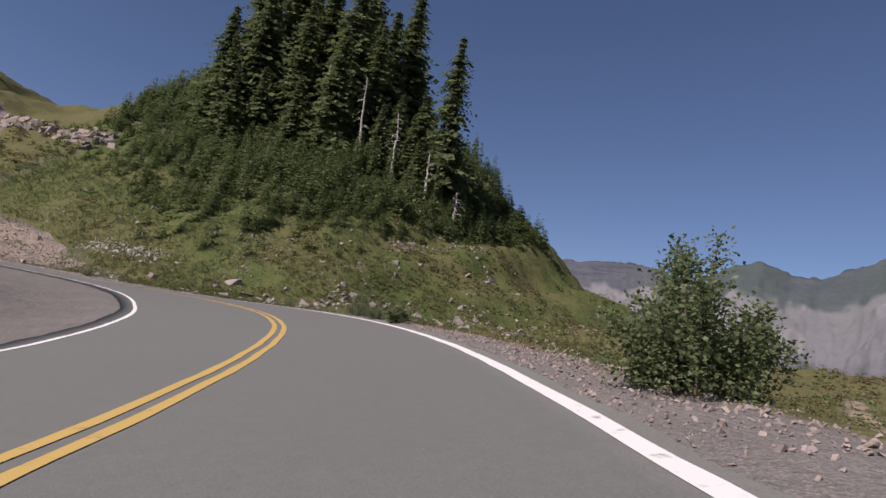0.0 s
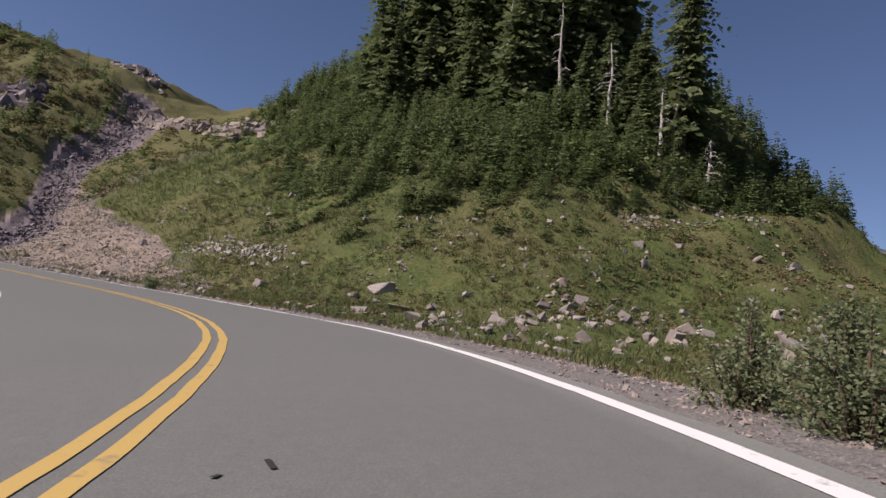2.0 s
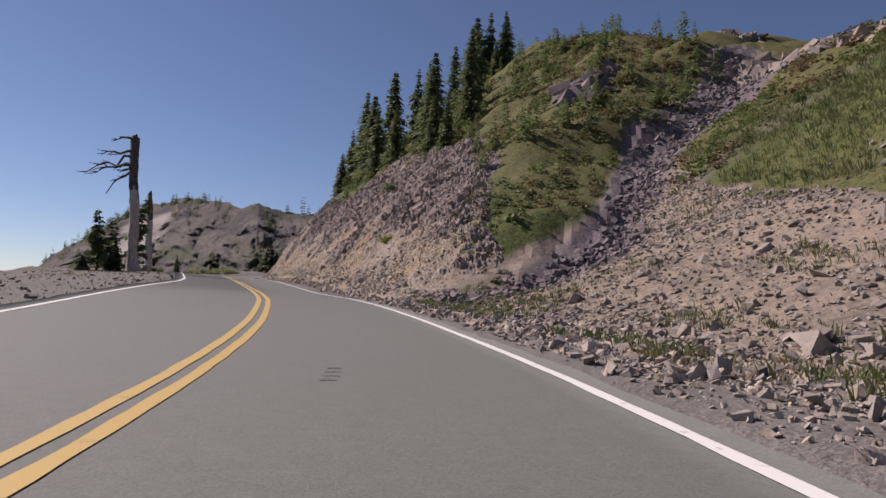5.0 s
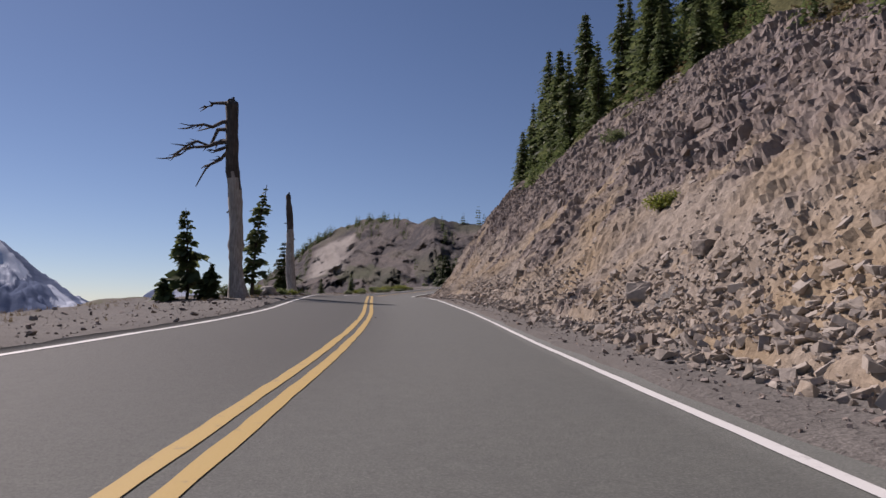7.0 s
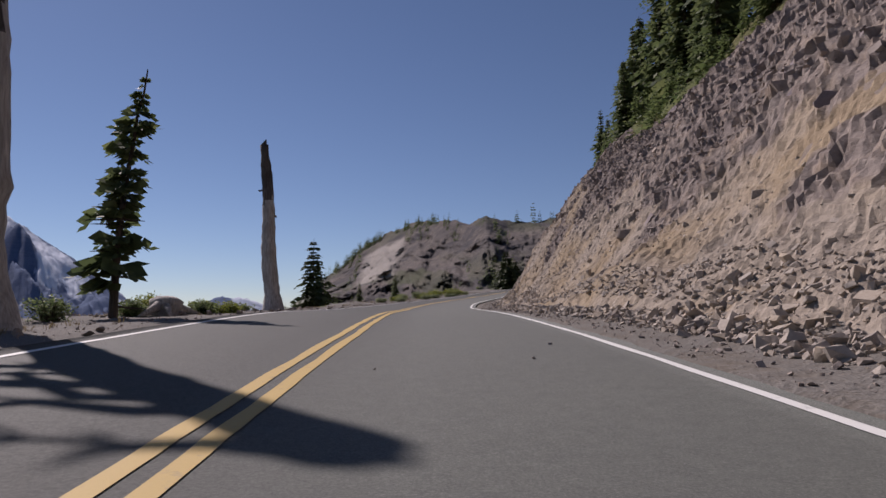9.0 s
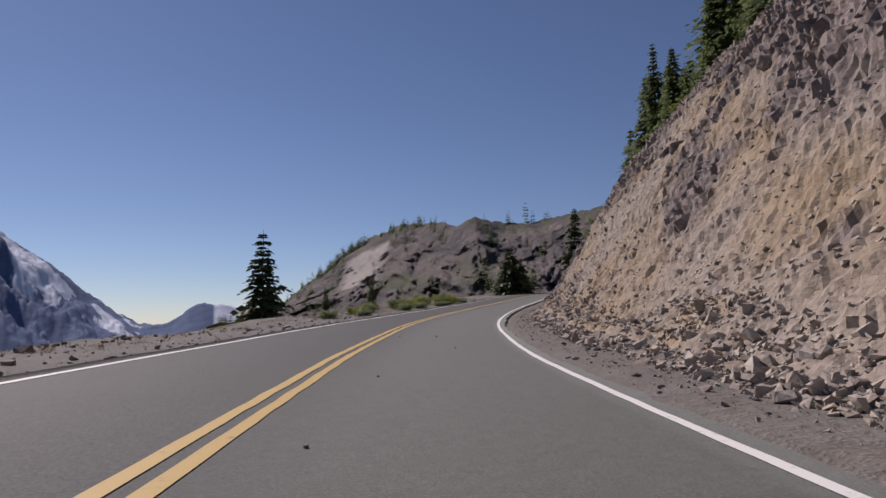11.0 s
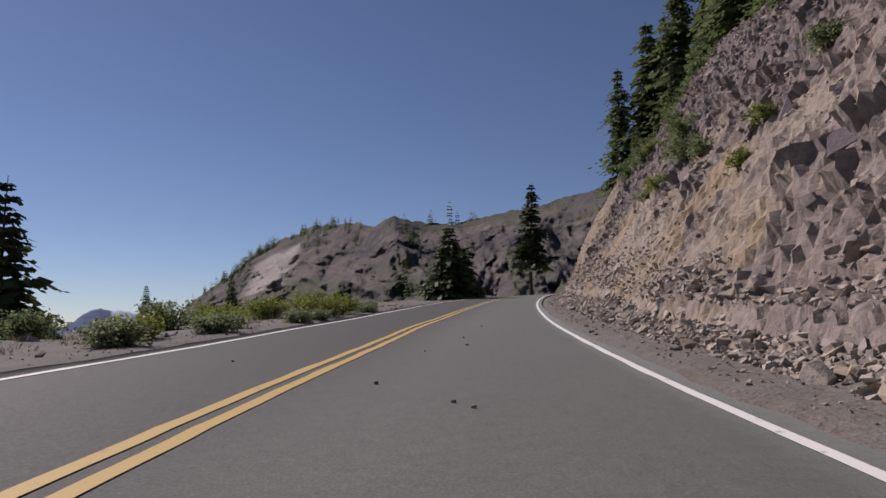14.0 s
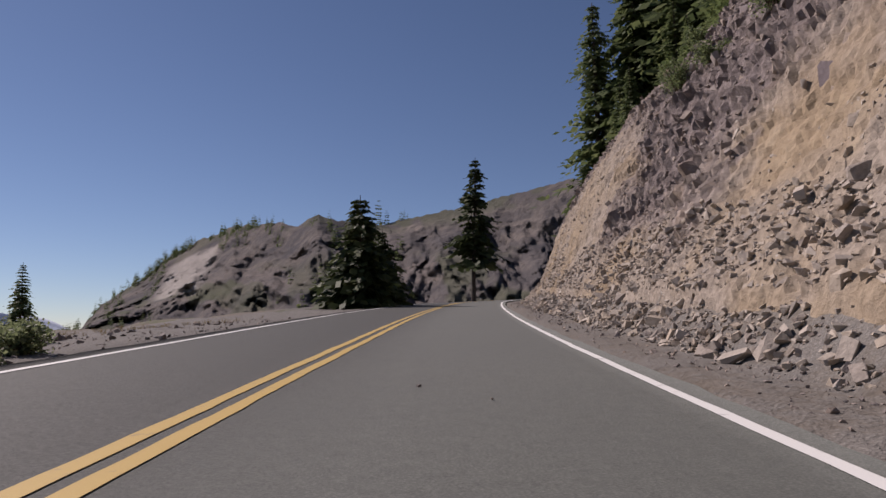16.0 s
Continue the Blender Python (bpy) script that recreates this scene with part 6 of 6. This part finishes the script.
for x, y, sz in [(55.7, 13.7, 0.95), (54.8, 14.6, 0.50), (55.2, 19.2, 0.70), (52.2, 7.9, 0.75), (52.1, 7.1, 0.55), (50.9, 8.0, 0.35), (50.1, 5.6, 0.40), (53.7, 5.1, 0.45), (48.9, 3.8, 0.40), (55.4, 9.8, 0.40), (58.6, 18.8, 0.40), (47.6, 2.5, 0.30), (60.4, 22.9, 0.45), (57.9, 21.2, 0.38), (64.1, 18.0, 0.50), (46.6, 0.2, 0.35), (48.6, -1.1, 0.40), (51.5, 0.7, 0.42), (45.1, 1.4, 0.30), (54.7, 13.5, 0.34)]:
    boulder("pale", x, y, sz * 0.50, "pale weathered boulder lying in the grass", "boulders in the meadow", rng, (1.15, 0.95, 0.82), 0.38)
for k in range(90):
    s = rng.uniform(71, 200)
    x, y, _ = along(s, lane(s, 1) + 2.6 + abs(rng.normal(0.5, 0.9)))
    boulder("tan" if k % 3 else "grey", float(x), float(y), 0.05 + 0.11 * rng.random() ** 3, "angular fallen block at the foot of the cutting", "fallen blocks", rng, (1.1, 0.9, rng.uniform(0.7, 1.1)))
for k in range(50):
    s = rng.uniform(78, 200)
    x, y, _ = along(s, rng.uniform(6, 10.5))
    boulder("grey" if k % 3 else "tan", float(x), float(y), 0.14 + 0.22 * rng.random() ** 2, "grey block jutting from the rock face", "blocks in the rock face", rng, (1.2, 1.0, 1.0), 0.55)
for x, y, sz in [(60.8, 58.9, 0.2), (60.9, 55.0, 0.34), (61.4, 53.6, 0.24)]:
    boulder("tan", x, y, sz, "large pale fallen block at the foot of the cutting", "fallen blocks", rng)
for k in range(26):
    s = rng.uniform(84, 185)
    x, y, _ = along(s, -rng.uniform(7.0, 12.0))
    boulder("grey", float(x), float(y), 0.06 + 0.11 * rng.random() ** 2, "grey stone on the gravel verge", "stones on the verge", rng)

for k in range(110):
    near_bend = k < 60
    s = rng.uniform(50, 73) if near_bend else rng.uniform(75, 210)
    x, y, _ = along(s, (lane(s, 1) + 1.0 + 3.2 * rng.random() ** 0.8) if near_bend else (3.0 + abs(rng.normal(0.2, 0.6))))
    boulder("pale" if near_bend and k % 2 else ("grey" if k % 4 == 0 else "tan"), float(x), float(y), 0.05 + 0.08 * rng.random() ** 2, "small angular broken stone on the shoulder", "broken stones on the shoulder", rng, (1.2, 0.9, rng.uniform(0.5, 0.9)), 0.2)

# ---- marks and litter on the road ----
def mark(name, s, d, length, width, turn, mat, label):
    p = along(s, d, 0.027)
    i = int(np.argmin(np.abs(STATION - s)))
    way = math.degrees(math.atan2(-LINE[i + 1, 0] + LINE[i, 0], LINE[i + 1, 1] - LINE[i, 1]))
    n = 6
    x = np.linspace(-0.5, 0.5, n) * width
    y0, y1 = -0.5 * length * (1 + 0.25 * rng.normal(size=n) * 0.3), 0.5 * length * (1 + 0.25 * rng.normal(size=n) * 0.3)
    v = np.concatenate([np.c_[x, y0, 0 * x], np.c_[x, y1, 0 * x]])
    f = [(k, k + 1, n + k + 1, n + k) for k in range(n - 1)]
    m = pose(float(p[0]), float(p[1]), float(p[2]) + float(bank(s) * d), 0, -math.degrees(math.atan(float(bank(s)))), way + turn)
    put(name, mesh_of(name, v, f, [mat]), road, label, m)


SCUFF = paint_material("pale_scuff", (0.26, 0.25, 0.24), 0.6)
TAR = paint_material("dark_tar", (0.03, 0.03, 0.03), 0.3)
mark("paint_tick", 157.2, float(lane(157.2, 1)) - 0.22, 0.07, 0.32, 0, WHITE_PAINT, "short white paint tick")
mark("paint_tick", 157.3, -1.6, 0.07, 0.5, 0, WHITE_PAINT, "short pale paint tick across the centre lines")
mark("tar_patch", 39.2, 0.66, 0.08, 0.09, 20, TAR, "small dark tar patch")
for k in range(12):
    mark("tar_mark", rng.uniform(0, 165), rng.uniform(-1.0, 1.2), rng.uniform(0.03, 0.18), rng.uniform(0.015, 0.04), rng.uniform(-40, 40), TAR, "dark tar spot")
for k in range(4):
    mark("tar_mark", 56.0 + 0.2 * k, -0.2 + 0.015 * k, 0.022, 0.13, rng.uniform(-6, 6), TAR, "dark scratch across the asphalt")
for k in range(9):
    mark("worn_gap", 36.2 + 0.3 * k, float(lane(36.2 + 0.3 * k, 1)), 0.07 + 0.03 * (k % 3), 0.15, 32, ASPHALT, "worn gap in the white edge line")
for k in range(5):
    mark("scuff", rng.choice([13.3, 110, 137, 91]) + rng.uniform(-1.5, 1.5), rng.uniform(0.5, 1.5), rng.uniform(0.1, 0.3), 0.02, rng.uniform(-30, 30), SCUFF, "pale paint scuff")
for k in range(30):
    s, d = rng.choice([127, 140, 92, 152, 168]) + rng.normal(0, 4), rng.uniform(-3.5, 1.5)
    p = along(s, d, 0.03 + float(bank(s) * d))
    ob = new("stone", BIG["grey"][k % 4])
    sz = rng.uniform(0.010, 0.026)
    ob.matrix_basis = pose(*[float(q) for q in p], 0, 0, rng.uniform(0, 360)) @ Matrix.Diagonal((sz, sz, sz, 1))
    tagged(ob, "small stone lying on the asphalt", "stone", "stones on the road")
